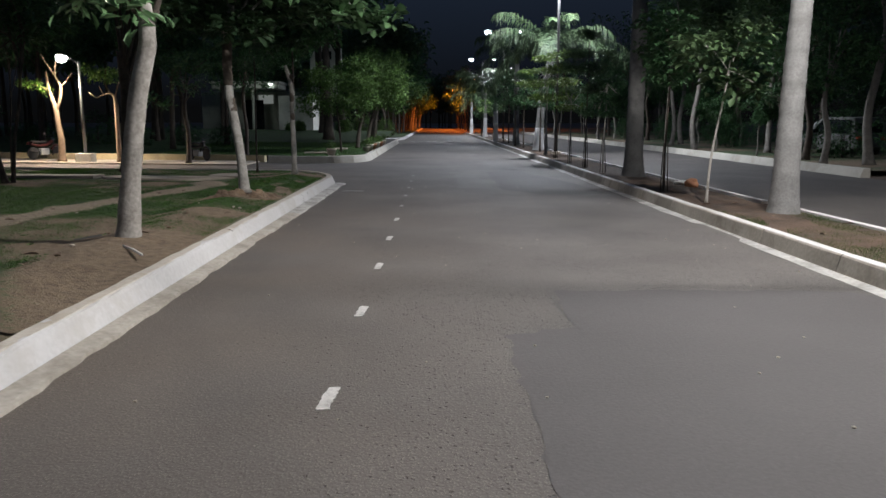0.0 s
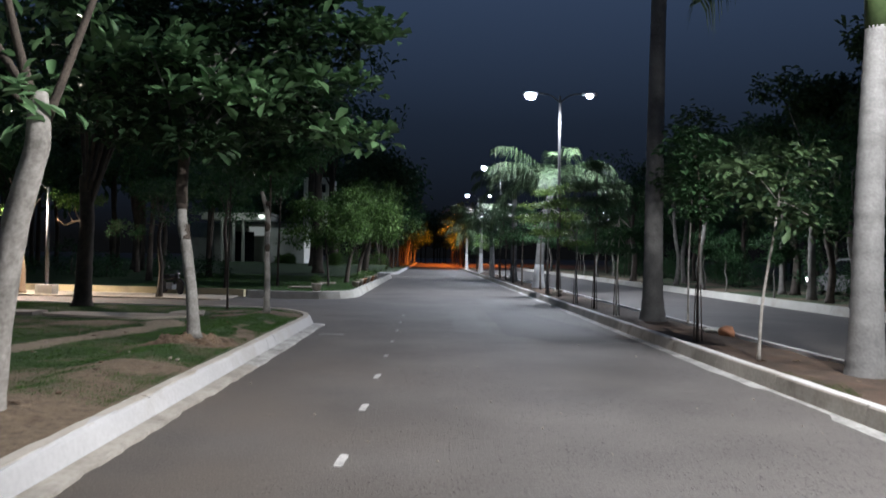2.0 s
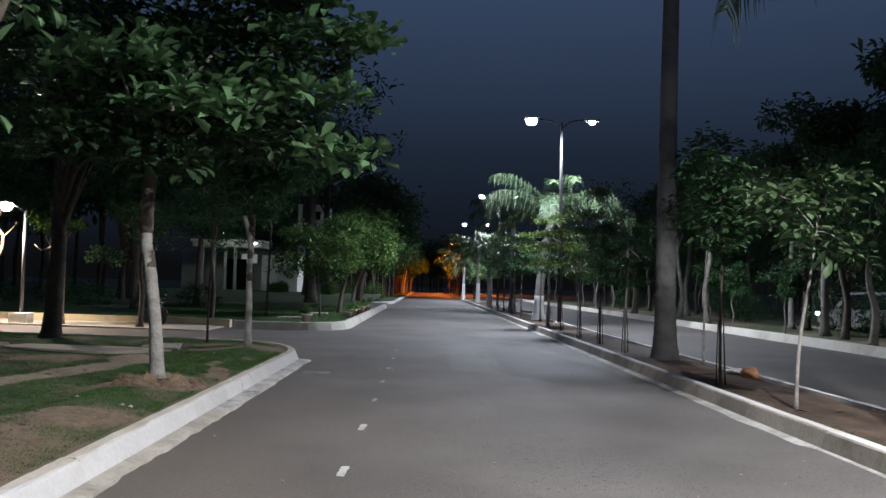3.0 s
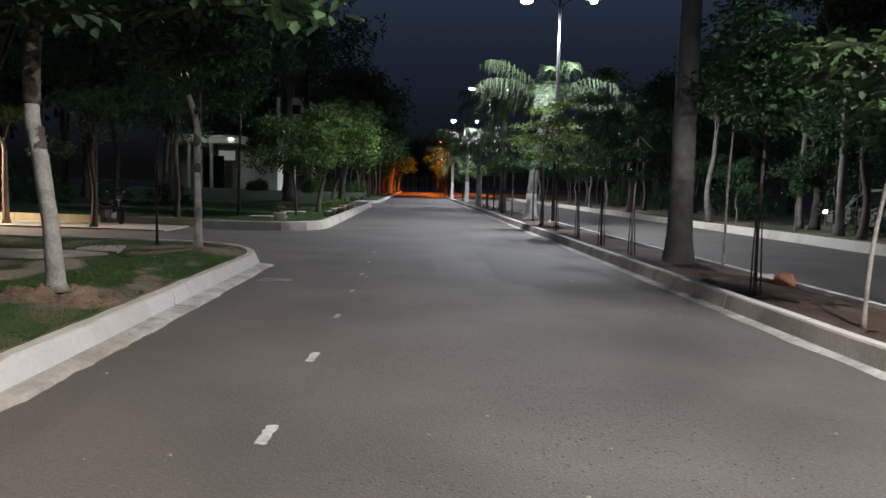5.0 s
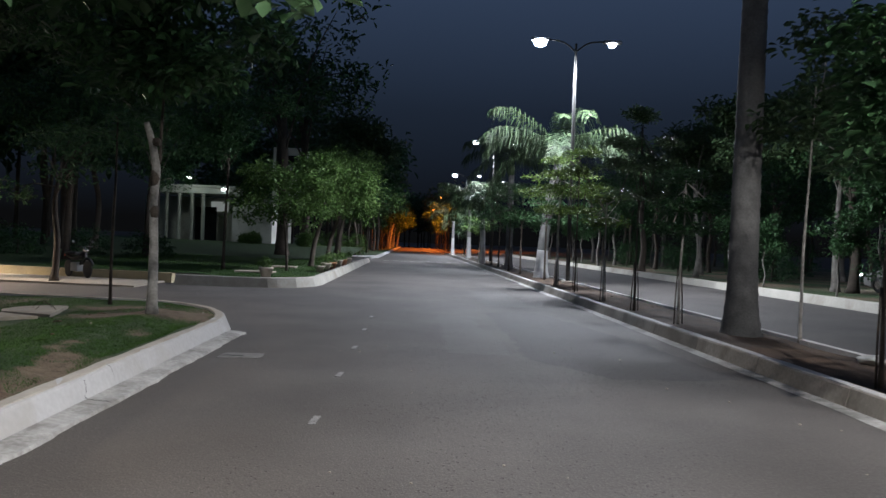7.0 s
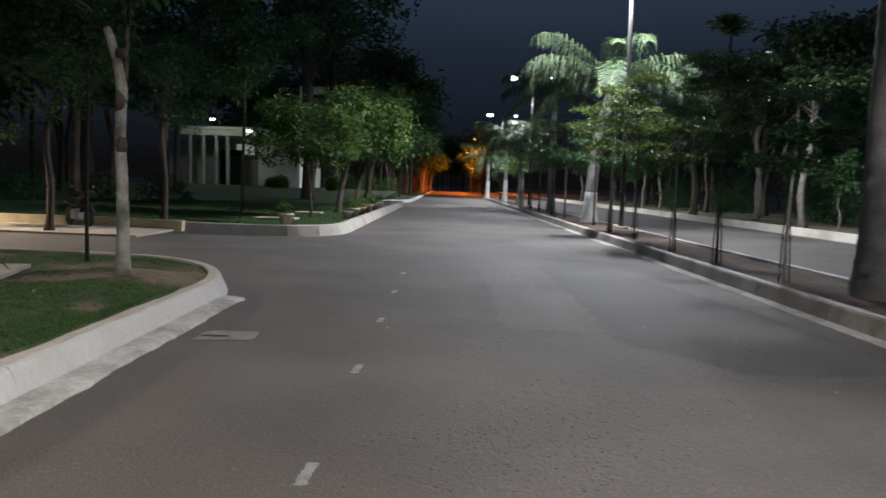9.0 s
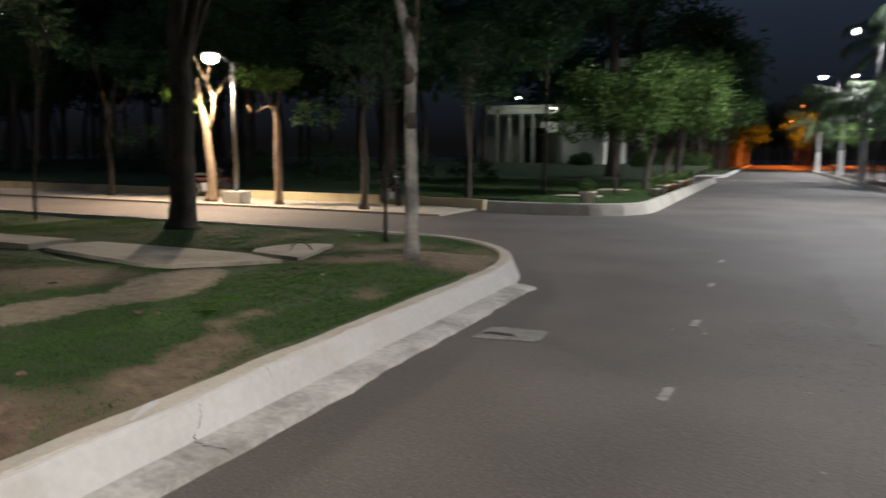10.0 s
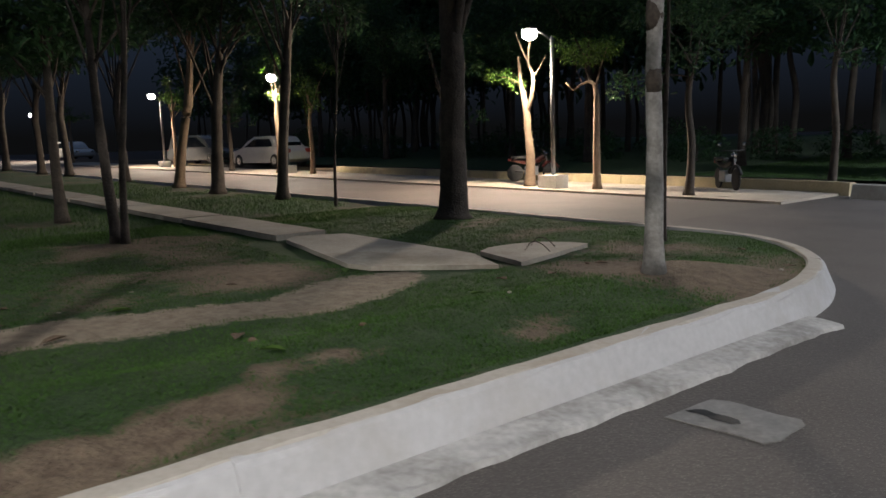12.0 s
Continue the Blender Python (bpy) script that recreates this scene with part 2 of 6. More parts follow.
MOUND = surface("dug_earth", (0.085, 0.056, 0.035), (0.20, 0.14, 0.09), 3.2, 28, 0.95, 1.0, third=(0.065, 0.04, 0.025), distance=0.04)
BARK = surface("grey_bark", (0.17, 0.158, 0.14), (0.39, 0.365, 0.335), 4, 26, 0.9, 0.55, third=(0.14, 0.125, 0.11), distance=0.02)
BARK_PALE = surface("pale_mottled_bark", (0.17, 0.16, 0.145), (0.36, 0.345, 0.32), 5, 30, 0.9, 0.9, third=(0.10, 0.088, 0.076), distance=0.02)
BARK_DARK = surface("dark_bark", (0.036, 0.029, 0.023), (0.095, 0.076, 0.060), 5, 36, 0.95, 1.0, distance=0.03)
BARK_DIM = surface("dull_grey_bark", (0.085, 0.078, 0.068), (0.20, 0.185, 0.165), 4, 26, 0.9, 0.6, distance=0.02)
BARK_TAN = surface("tan_bark", (0.17, 0.115, 0.072), (0.30, 0.215, 0.145), 5, 36, 0.9, 0.8, distance=0.02)
PALM_BARK = surface("palm_bark", (0.135, 0.133, 0.131), (0.25, 0.247, 0.241), 2.5, 30, 0.9, 0.8, third=(0.105, 0.102, 0.097), distance=0.015)
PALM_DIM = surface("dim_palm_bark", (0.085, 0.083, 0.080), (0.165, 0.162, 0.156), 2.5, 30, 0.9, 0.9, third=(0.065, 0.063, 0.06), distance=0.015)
PALM_SHAFT = surface("palm_crownshaft", (0.05, 0.085, 0.03), (0.09, 0.13, 0.05), 3, 24, 0.5, 0.2)
LEAF_ALMOND = leafy("almond_leaf", (0.085, 0.175, 0.075), (0.165, 0.285, 0.135), 0.28, 0.33)
# Shade inside the almond's crown put into the leaf colour.
LEAF_SHADE = leafy("shaded_leaf", (0.016, 0.036, 0.016), (0.034, 0.066, 0.028), 0.15, 0.6)
LEAF_DARK = leafy("dark_leaf", (0.028, 0.068, 0.028), (0.06, 0.125, 0.05), 0.25)
LEAF_FRESH = leafy("fresh_leaf", (0.07, 0.14, 0.025), (0.12, 0.21, 0.045), 0.35)
LEAF_TIER = leafy("tiered_leaf", (0.048, 0.084, 0.016), (0.088, 0.134, 0.028), 0.28, 0.6)
LEAF_GARDEN = leafy("garden_leaf", (0.062, 0.118, 0.032), (0.125, 0.205, 0.06), 0.3)
LEAF_PALM = leafy("palm_leaflet", (0.026, 0.046, 0.022), (0.050, 0.076, 0.036), 0.15, 0.6)
GRASS = leafy("grass_blade", (0.032, 0.080, 0.014), (0.074, 0.148, 0.030), 0.35, 0.6)
LEAF_DULL = leafy("dull_leaf", (0.040, 0.072, 0.032), (0.078, 0.125, 0.055), 0.25, 0.5)
GRASS_DRY = leafy("dry_grass_blade", (0.050, 0.070, 0.026), (0.095, 0.115, 0.048), 0.3, 0.7)
POLE_STEEL = surface("dark_pole_paint", (0.012, 0.012, 0.013), (0.024, 0.024, 0.025), 5, 60, 0.65, 0.1)
STAKE = surface("dark_wooden_stake", (0.035, 0.026, 0.02), (0.09, 0.07, 0.055), 6, 50, 0.9, 0.6)
STEEL = surface("galvanised_steel", (0.10, 0.103, 0.105), (0.16, 0.163, 0.165), 5, 60, 0.55, 0.1, metal=0.3)
HEAD = surface("lamp_housing", (0.20, 0.21, 0.22), (0.30, 0.31, 0.32), 6, 60, 0.5, 0.1)
HOUSE_WALL = surface("weathered_plaster", (0.30, 0.31, 0.27), (0.42, 0.43, 0.38), 0.7, 12, 0.9, 0.3, third=(0.22, 0.22, 0.19))
WALL_WHITE = surface("plastered_wall", (0.56, 0.56, 0.52), (0.72, 0.71, 0.67), 0.7, 12, 0.9, 0.3, third=(0.45, 0.44, 0.40))
DARK_GLASS = surface("dark_window_glass", (0.008, 0.010, 0.012), (0.015, 0.018, 0.02), 1, 8, 0.08, 0.0)
TERRACOTTA = surface("terracotta", (0.34, 0.15, 0.08), (0.46, 0.23, 0.13), 6, 40, 0.85, 0.4)
POT_PALE = surface("pale_clay_pot", (0.42, 0.37, 0.30), (0.56, 0.50, 0.42), 6, 40, 0.85, 0.4)
BLACK = surface("black_rubber", (0.012, 0.012, 0.012), (0.03, 0.03, 0.03), 6, 60, 0.7, 0.2)
CAR_WHITE = surface("white_car_paint", (0.62, 0.60, 0.57), (0.70, 0.68, 0.65), 1, 8, 0.22, 0.0)
CAR_GREY = surface("grey_car_paint", (0.07, 0.072, 0.075), (0.09, 0.092, 0.095), 1, 8, 0.25, 0.0)
CAR_SILVER = surface("dull_silver_car_paint", (0.13, 0.13, 0.128), (0.17, 0.17, 0.167), 1, 8, 0.3, 0.0)
DARK_RED = surface("dark_red_paint", (0.045, 0.010, 0.008), (0.07, 0.016, 0.012), 4, 40, 0.35, 0.0)
RED_PLASTIC = surface("red_plastic", (0.30, 0.03, 0.02), (0.42, 0.06, 0.04), 4, 40, 0.4, 0.0)
CHROME = surface("chrome", (0.6, 0.6, 0.6), (0.75, 0.75, 0.75), 4, 40, 0.2, 0.0, metal=1.0)
GLOW_WHITE, GLOW_WARM, GLOW_SODIUM = glow("led_lens", (0.88, 0.95, 1.0), 60), glow("warm_lens", (1.0, 0.90, 0.76), 60), glow("sodium_lens", (1.0, 0.36, 0.05), 5)
GLOW_WINDOW = glow("lit_interior", (0.95, 1.0, 0.92), 0.12)


def lawn_material():
    """Turf, bare soil and trodden pale earth, mixed by the lawn's own cover."""
    m = bpy.data.materials.new("lawn")
    n, l = nodes_of(m)
    p = n["Principled BSDF"]
    tcn = n.new("ShaderNodeTexCoord")
    n1 = n.new("ShaderNodeTexNoise"); n1.inputs["Scale"].default_value = 9; n1.inputs["Detail"].default_value = 10; n1.inputs["Roughness"].default_value = 0.75
    n2 = n.new("ShaderNodeTexNoise"); n2.inputs["Scale"].default_value = 45; n2.inputs["Detail"].default_value = 5
    for k in (n1, n2):
        l.new(tcn.outputs["Object"], k.inputs["Vector"])

    def tone(a, b, src):
        r = n.new("ShaderNodeValToRGB")
        r.color_ramp.elements[0].position, r.color_ramp.elements[0].color = 0.36, (*a, 1)
        r.color_ramp.elements[1].position, r.color_ramp.elements[1].color = 0.66, (*b, 1)
        l.new(src, r.inputs[0])
        return r.outputs[0]
    soil = tone((0.105, 0.074, 0.047), (0.245, 0.182, 0.122), n1.outputs["Fac"])
    turf = tone((0.022, 0.048, 0.013), (0.046, 0.086, 0.026), n2.outputs["Fac"])
    sand = tone((0.20, 0.155, 0.108), (0.36, 0.295, 0.215), n1.outputs["Fac"])
    last = soil
    for key, c in (("turf", turf), ("sand", sand)):
        at = n.new("ShaderNodeAttribute"); at.attribute_name = key
        jit = n.new("ShaderNodeMath"); jit.operation = "MULTIPLY_ADD"; jit.inputs[1].default_value = 1.7; jit.inputs[2].default_value = -0.85
        l.new(n1.outputs["Fac"], jit.inputs[0])
        sm = n.new("ShaderNodeMath"); sm.operation = "ADD"
        l.new(at.outputs["Fac"], sm.inputs[0]); l.new(jit.outputs[0], sm.inputs[1])
        mr = n.new("ShaderNodeMapRange"); mr.inputs[1].default_value, mr.inputs[2].default_value = 0.35, 0.65
        l.new(sm.outputs[0], mr.inputs[0])
        mx = n.new("ShaderNodeMix"); mx.data_type = "RGBA"
        l.new(mr.outputs[0], mx.inputs[0]); l.new(last, mx.inputs[6]); l.new(c, mx.inputs[7])
        last = mx.outputs[2]
    l.new(last, p.inputs["Base Color"])
    p.inputs["Roughness"].default_value = 0.95
    ad = n.new("ShaderNodeMath"); ad.operation = "ADD"
    l.new(n1.outputs["Fac"], ad.inputs[0]); l.new(n2.outputs["Fac"], ad.inputs[1])
    bp = n.new("ShaderNodeBump"); bp.inputs["Strength"].default_value = 0.9; bp.inputs["Distance"].default_value = 0.04
    l.new(ad.outputs[0], bp.inputs["Height"]); l.new(bp.outputs[0], p.inputs["Normal"])
    return m


LAWN = lawn_material()


# ---- building tools ----
def gz(x):
    """The ground climbs gently westwards along the side road."""
    return max(0.0, -5.0 - x) * 0.012


def holder(name, label, category, group="", at=(0, 0, 0), turn=0.0):
    ob = tagged(new(name), label, category, group)
    ob.matrix_basis = pose(*at, 0, 0, turn)
    return ob


def mesh_of(name, bm, material, smooth=False):
    me = bpy.data.meshes.new(name)
    bm.normal_update()
    bm.to_mesh(me)
    bm.free()
    me.materials.append(material)
    if smooth:
        me.polygons.foreach_set("use_smooth", [True] * len(me.polygons))
    return me


def part(name, bm, material, parent=None, label="", smooth=False):
    ob = new(name, mesh_of(name, bm, material, smooth))
    ob.parent = parent
    return tagged(ob, label)


def structure(name, bm, material, label, smooth=False):
    return tagged(part(name, bm, material, None, label, smooth), kind="structure")


def box(bm, x0, y0, z0, x1, y1, z1, bevel=0.0, segments=1):
    made = bmesh.ops.create_cube(bm, size=1)["verts"]
    for v in made:
        v.co = Vector(((x0 + x1) / 2 + v.co.x * (x1 - x0), (y0 + y1) / 2 + v.co.y * (y1 - y0), (z0 + z1) / 2 + v.co.z * (z1 - z0)))
    if bevel:
        edges = list({e for v in made for e in v.link_edges})
        bmesh.ops.bevel(bm, geom=edges, offset=bevel, segments=segments, affect="EDGES", profile=0.6)
    return bm


def tube(bm, pts, radii, seg=10, wobble=0.0, seed=0):
    """A tapering round limb along pts, closed at both ends."""
    rng = random.Random(seed)
    rings = []
    up = Vector((0, 0, 1))
    for i, p in enumerate(pts):
        p = Vector(p)
        d = Vector(pts[min(i + 1, len(pts) - 1)]) - Vector(pts[max(i - 1, 0)])
        d.normalize()
        ref = Vector((1, 0, 0)) if abs(d.dot(up)) > 0.8 else up
        a = d.cross(ref).normalized()
        b = d.cross(a)
        ring = []
        for k in range(seg):
            w = 2 * math.pi * k / seg
            r = radii[i] * (1 + wobble * rng.uniform(-1, 1))
            ring.append(bm.verts.new(p + (a * math.cos(w) + b * math.sin(w)) * r))
        rings.append(ring)
    for r0, r1 in zip(rings, rings[1:]):
        for k in range(seg):
            bm.faces.new((r0[k], r0[(k + 1) % seg], r1[(k + 1) % seg], r1[k]))
    bm.faces.new(rings[0][::-1])
    bm.faces.new(rings[-1])
    bmesh.ops.recalc_face_normals(bm, faces=bm.faces)
    return bm


def bend(points, steps):
    """A smooth line through a few points."""
    pts = [Vector(p) for p in points]
    out = []
    for i in range(len(pts) - 1):
        p0, p1, p2, p3 = pts[max(i - 1, 0)], pts[i], pts[i + 1], pts[min(i + 2, len(pts) - 1)]
        for s in range(steps):
            t = s / steps
            out.append(0.5 * ((2 * p1) + (p2 - p0) * t + (2 * p0 - 5 * p1 + 4 * p2 - p3) * t * t + (3 * p1 - p0 - 3 * p2 + p3) * t ** 3))
    out.append(pts[-1])
    return out


def lathe(bm, profile, seg=20, at=(0, 0, 0)):
    rings = [[bm.verts.new((at[0] + r * math.cos(2 * math.pi * k / seg), at[1] + r * math.sin(2 * math.pi * k / seg), at[2] + z)) for k in range(seg)] for r, z in profile]
    for r0, r1 in zip(rings, rings[1:]):
        for k in range(seg):
            bm.faces.new((r0[k], r0[(k + 1) % seg], r1[(k + 1) % seg], r1[k]))
    bm.faces.new(rings[0][::-1])
    bm.faces.new(rings[-1])
    return bm


def sweep(bm, path, profile, rough=0.0, seed=0):
    """A closed profile of (outward, up) carried along a plan line; outward is to the right of the way."""
    rng = random.Random(seed)
    rings = []
    for i, p in enumerate(path):
        a, b = path[max(i - 1, 0)], path[min(i + 1, len(path) - 1)]
        d = Vector((b[0] - a[0], b[1] - a[1])).normalized()
        nx, ny = d.y, -d.x
        ring = []
        for off, z in profile:
            j = rng.uniform(-rough, rough)
            ring.append(bm.verts.new((p[0] + nx * (off + j), p[1] + ny * (off + j), gz(p[0]) + z + (rng.uniform(-rough, rough) if z > 0.05 else 0))))
        rings.append(ring)
    n = len(profile)
    for r0, r1 in zip(rings, rings[1:]):
        for k in range(n):
            bm.faces.new((r0[k], r0[(k + 1) % n], r1[(k + 1) % n], r1[k]))
    bm.faces.new(rings[0][::-1])
    bm.faces.new(rings[-1])
    bmesh.ops.recalc_face_normals(bm, faces=bm.faces)
    return bm


def along(path, step):
    """Points every step along a plan line."""
    out, left = [path[0]], step
    for a, b in zip(path, path[1:]):
        a, b = Vector(a), Vector(b)
        length = (b - a).length
        at = left
        while at < length:
            out.append(tuple(a + (b - a) * at / length))
            at += step
        left = at - length
    out.append(path[-1])
    return out


def kerb(name, path, profile, length, material, label, gap=0.012, step=0.5, rough=0.004, top=None):
    """A kerb cast in lengths, each a stone of its own, with an optional dusty top course."""
    whole = tagged(new(name), label, "kerb", kind="structure")
    pts = along(path, step)
    n = max(1, round(length / step))
    for i in range(0, len(pts) - 1, n):
        run = [Vector(p) for p in pts[i:i + n + 1]]
        if len(run) < 2 or (run[-1] - run[0]).length < 0.05:
            continue
        run[0] = run[0] + (run[1] - run[0]).normalized() * gap / 2
        run[-1] = run[-1] + (run[-2] - run[-1]).normalized() * gap / 2
        run = [tuple(p) for p in run]
        stone = part("kerb_stone", sweep(bmesh.new(), run, profile, rough, i), material, whole)
        if top:
            part("kerb_cap", sweep(bmesh.new(), run, top[0], rough, i + 7), top[1], stone)
    return whole


def sheet(bm, corners, z=0.0, step=0.5, jag=0.0, seed=0, thick=0.0):
    """A flat piece with a slightly ragged outline."""
    rng = random.Random(seed)
    line = along([*corners, corners[0]], step)[:-1]
    vs = [bm.verts.new((x + rng.uniform(-jag, jag), y + rng.uniform(-jag, jag), z + gz(x))) for x, y in line]
    f = bm.faces.new(vs)
    if f.calc_area() and f.normal.z < 0 or (f.normal_update() or f.normal.z < 0):
        f.normal_flip()
    if thick:
        made = bmesh.ops.extrude_face_region(bm, geom=[f])
        for v in (g for g in made["geom"] if isinstance(g, bmesh.types.BMVert)):
            v.co.z += thick
        bmesh.ops.recalc_face_normals(bm, faces=bm.faces)
    return bm


def cloud(name, centres, per, size, material, parent, rng, droop=0.25, broad=0.42, spread=0.35, flat=0.0, label=""):
    """A crown of separate folded leaves, set in rosettes round the twig ends."""
    c = np.repeat(np.asarray(centres, float), per, axis=0)
    n = len(c)
    az = rng.uniform(0, 2 * np.pi, n)
    el = rng.normal(0.15, 0.55, n) * (1 - flat) - droop
    d = np.stack([np.cos(az) * np.cos(el), np.sin(az) * np.cos(el), np.sin(el)], 1)
    side = np.stack([-np.sin(az), np.cos(az), rng.normal(0, 0.45, n)], 1)
    side -= d * (side * d).sum(1)[:, None]
    side /= np.linalg.norm(side, axis=1)[:, None]
    up = np.cross(d, side)
    s = (size * rng.uniform(0.6, 1.25, n))[:, None]
    base = c + d * (rng.uniform(0, spread, n) * size)[:, None] * 2 + rng.normal(0, spread * size, (n, 3))
    lift = up * s * 0.10
    rows = [base,
            base + d * s * 0.38 + side * s * broad * 0.36 + lift,
            base + d * s * 0.74 + side * s * broad * 0.5 + lift,
            base + d * s - up * s * 0.12,
            base + d * s * 0.74 - side * s * broad * 0.5 + lift,
            base + d * s * 0.38 - side * s * broad * 0.36 + lift]
    co = np.stack(rows, 1).reshape(-1, 3)
    k = np.arange(n)[:, None] * 6
    loops = np.concatenate([k + [0, 1, 2, 3], k + [0, 3, 4, 5]], 1).reshape(-1)
    me = bpy.data.meshes.new(name)
    me.vertices.add(n * 6)
    me.vertices.foreach_set("co", co.reshape(-1))
    me.loops.add(n * 8)
    me.loops.foreach_set("vertex_index", loops.astype(np.int32))
    me.polygons.add(n * 2)
    me.polygons.foreach_set("loop_start", np.arange(0, n * 8, 4, dtype=np.int32))
    me.update(calc_edges=True)
    me.materials.append(material)
    ob = new(name, me)
    ob.parent = parent
    return tagged(ob, label)


def blob_points(blobs, rng, density=1.0):
    """Twig ends in uneven clumps, more of them near the outside than within."""
    out = []
    for (x, y, z), (rx, ry, rz), count in blobs:
        count = int(count * density)
        q = rng.normal(0, 1, (count, 3))
        q /= np.linalg.norm(q, axis=1)[:, None]
        q *= (rng.uniform(0.25, 1.0, count) ** 0.45)[:, None]
        out.append(q * [rx, ry, rz] + [x, y, z])
    return np.concatenate(out)


def clumps(centre, radius, k, rng, count, squash=0.45, rise=1.0):
    """An uneven crown: k flattened clumps scattered about its middle."""
    out = []
    for _ in range(k):
        w, r = rng.uniform(0, 2 * np.pi), radius * rng.uniform(0.1, 0.85) 
        e = radius * rng.uniform(0.28, 0.5)
        out.append(((centre[0] + r * math.cos(w), centre[1] + r * math.sin(w), centre[2] + rng.uniform(-0.55, 0.75) * radius * rise), (e, e, e * squash), count // k))
    return out


def tree(base, trunk, radii, bark, blobs, leaf, size, per, seed, label, category="tree", group="", limbs=True, droop=0.25, broad=0.42, flat=0.0, turn=0.0, seg=12, name="tree"):
    """trunk: points above the base; blobs: clumps of twig ends, also above the base."""
    rng = np.random.default_rng(seed)
    whole = holder(name, label, category, group, base, turn)
    pts = bend(trunk, 5)
    f = np.linspace(0, len(radii) - 1, len(pts))
    rr = np.interp(f, range(len(radii)), radii)
    rr[0] *= 1.35
    rr[1] *= 1.12
    part("trunk", tube(bmesh.new(), pts, rr, seg, 0.06, seed), bark, whole, smooth=True)
    if limbs:
        for i, (c, e, _) in enumerate(blobs[:9]):
            c = Vector(c)
            start = pts[int(len(pts) * rng.uniform(0.72, 0.98)) - 1]
            mid = start.lerp(c, 0.5) + Vector((rng.uniform(-.15, .15), rng.uniform(-.15, .15), 0.12 * (c - start).length))
            line = bend([start, mid, c], 4)
            part("limb", tube(bmesh.new(), line, np.linspace(radii[-1] * 0.55, 0.012, len(line)), 7, 0.05, i), bark, whole, smooth=True)
    if blobs:
        cloud("crown", blob_points(blobs, rng), per, size, leaf, whole, rng, droop, broad, 0.35, flat)
    return whole


# ---- ground and roads ----
def ground():
    bm = bmesh.new()
    xs = [-900, -130, -60, -30, -5, 13, 60, 900]
    ys = [-900, -60, 0, 60, 200, 900]
    rows = [[bm.verts.new((x, y, -0.03 + gz(max(x, -130)))) for x in xs] for y in ys]
    for r0, r1 in zip(rows, rows[1:]):
        for k in range(len(xs) - 1):
            bm.faces.new((r0[k], r0[k + 1], r1[k + 1], r1[k]))
    return structure("ground", bm, SOIL, "dark bare earth reaching the horizon")


def road(name, x0, x1, y0, y1, label, material=ASPHALT, z=0.0):
    bm = bmesh.new()
    xs = sorted({x0, x1, *(x for x in (-60, -30, -15, -5) if x0 < x < x1)})
    for a, b in zip(xs, xs[1:]):
        bm.faces.new([bm.verts.new((x, y, z + gz(x))) for x, y in ((a, y0), (b, y0), (b, y1), (a, y1))])
    bmesh.ops.remove_doubles(bm, verts=bm.verts, dist=1e-4)
    return structure(name, bm, material, label)


ground()
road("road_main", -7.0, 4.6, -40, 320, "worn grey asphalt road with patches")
road("road_side", -130, -7.0, 22.6, 32.4, "pale reddish asphalt side street", ASPHALT_ROSE)
road("road_far", 6.2, 12.8, -40, 320, "grey asphalt carriageway beyond the median", ASPHALT_FAR)

# patches and seams in the asphalt
for nm, mat, corners, jag, lab in (
        ("road_patch_1", ASPHALT_SMOOTH, [(0.69, 5.57), (1.22, 5.8), (1.29, 7.17), (3.9, 7.12), (4.3, 6.9), (4.3, -6), (0.9, -6), (0.62, 1.2), (0.67, 3.45)], 0.035, "smooth grey asphalt patch beside coarse older road"),
        ("road_patch_2", ASPHALT_PALE, [(0.74, 19.0), (1.58, 18.9), (1.62, 20.6), (1.45, 22.4), (1.52, 24.4), (0.78, 24.3)], 0.06, "pale rectangular repair in the asphalt"),
        ("road_patch_3", ASPHALT_DARK, [(1.80, 18.6), (2.6, 17.2), (4.1, 17.4), (3.9, 20.4), (3.0, 25.4), (1.85, 25.1), (1.84, 21.5)], 0.06, "darker fresh asphalt repair"),
        ("road_patch_4", ASPHALT_PALE, [(2.1, 27), (3.2, 26.8), (3.0, 33), (2.0, 33)], 0.12, "pale worn strip of asphalt"),
):
    tagged(part(nm, sheet(bmesh.new(), corners, 0.004, 0.12, jag, 3), mat, None, lab), kind="structure")


def crack(points, width, seed):
    rng = random.Random(seed)
    line = [Vector((p.x + rng.uniform(-0.022, 0.022), p.y, 0.007)) for p in bend([(*p, 0) for p in points], 22)]
    bm = bmesh.new()
    last = None
    for p in line:
        w = width * rng.uniform(0.3, 1)
        pair = (bm.verts.new((p.x - w, p.y, p.z)), bm.verts.new((p.x + w, p.y, p.z)))
        if last:
            bm.faces.new((last[0], last[1], pair[1], pair[0]))
        last = pair
    return bm


for i, pts in enumerate(([(1.25, 6.95), (1.22, 6.3), (1.3, 5.8)],)):
    tagged(part("road_crack", crack(pts, 0.007, i), TAR, None, "jagged dark crack along the patch edge"), kind="structure")


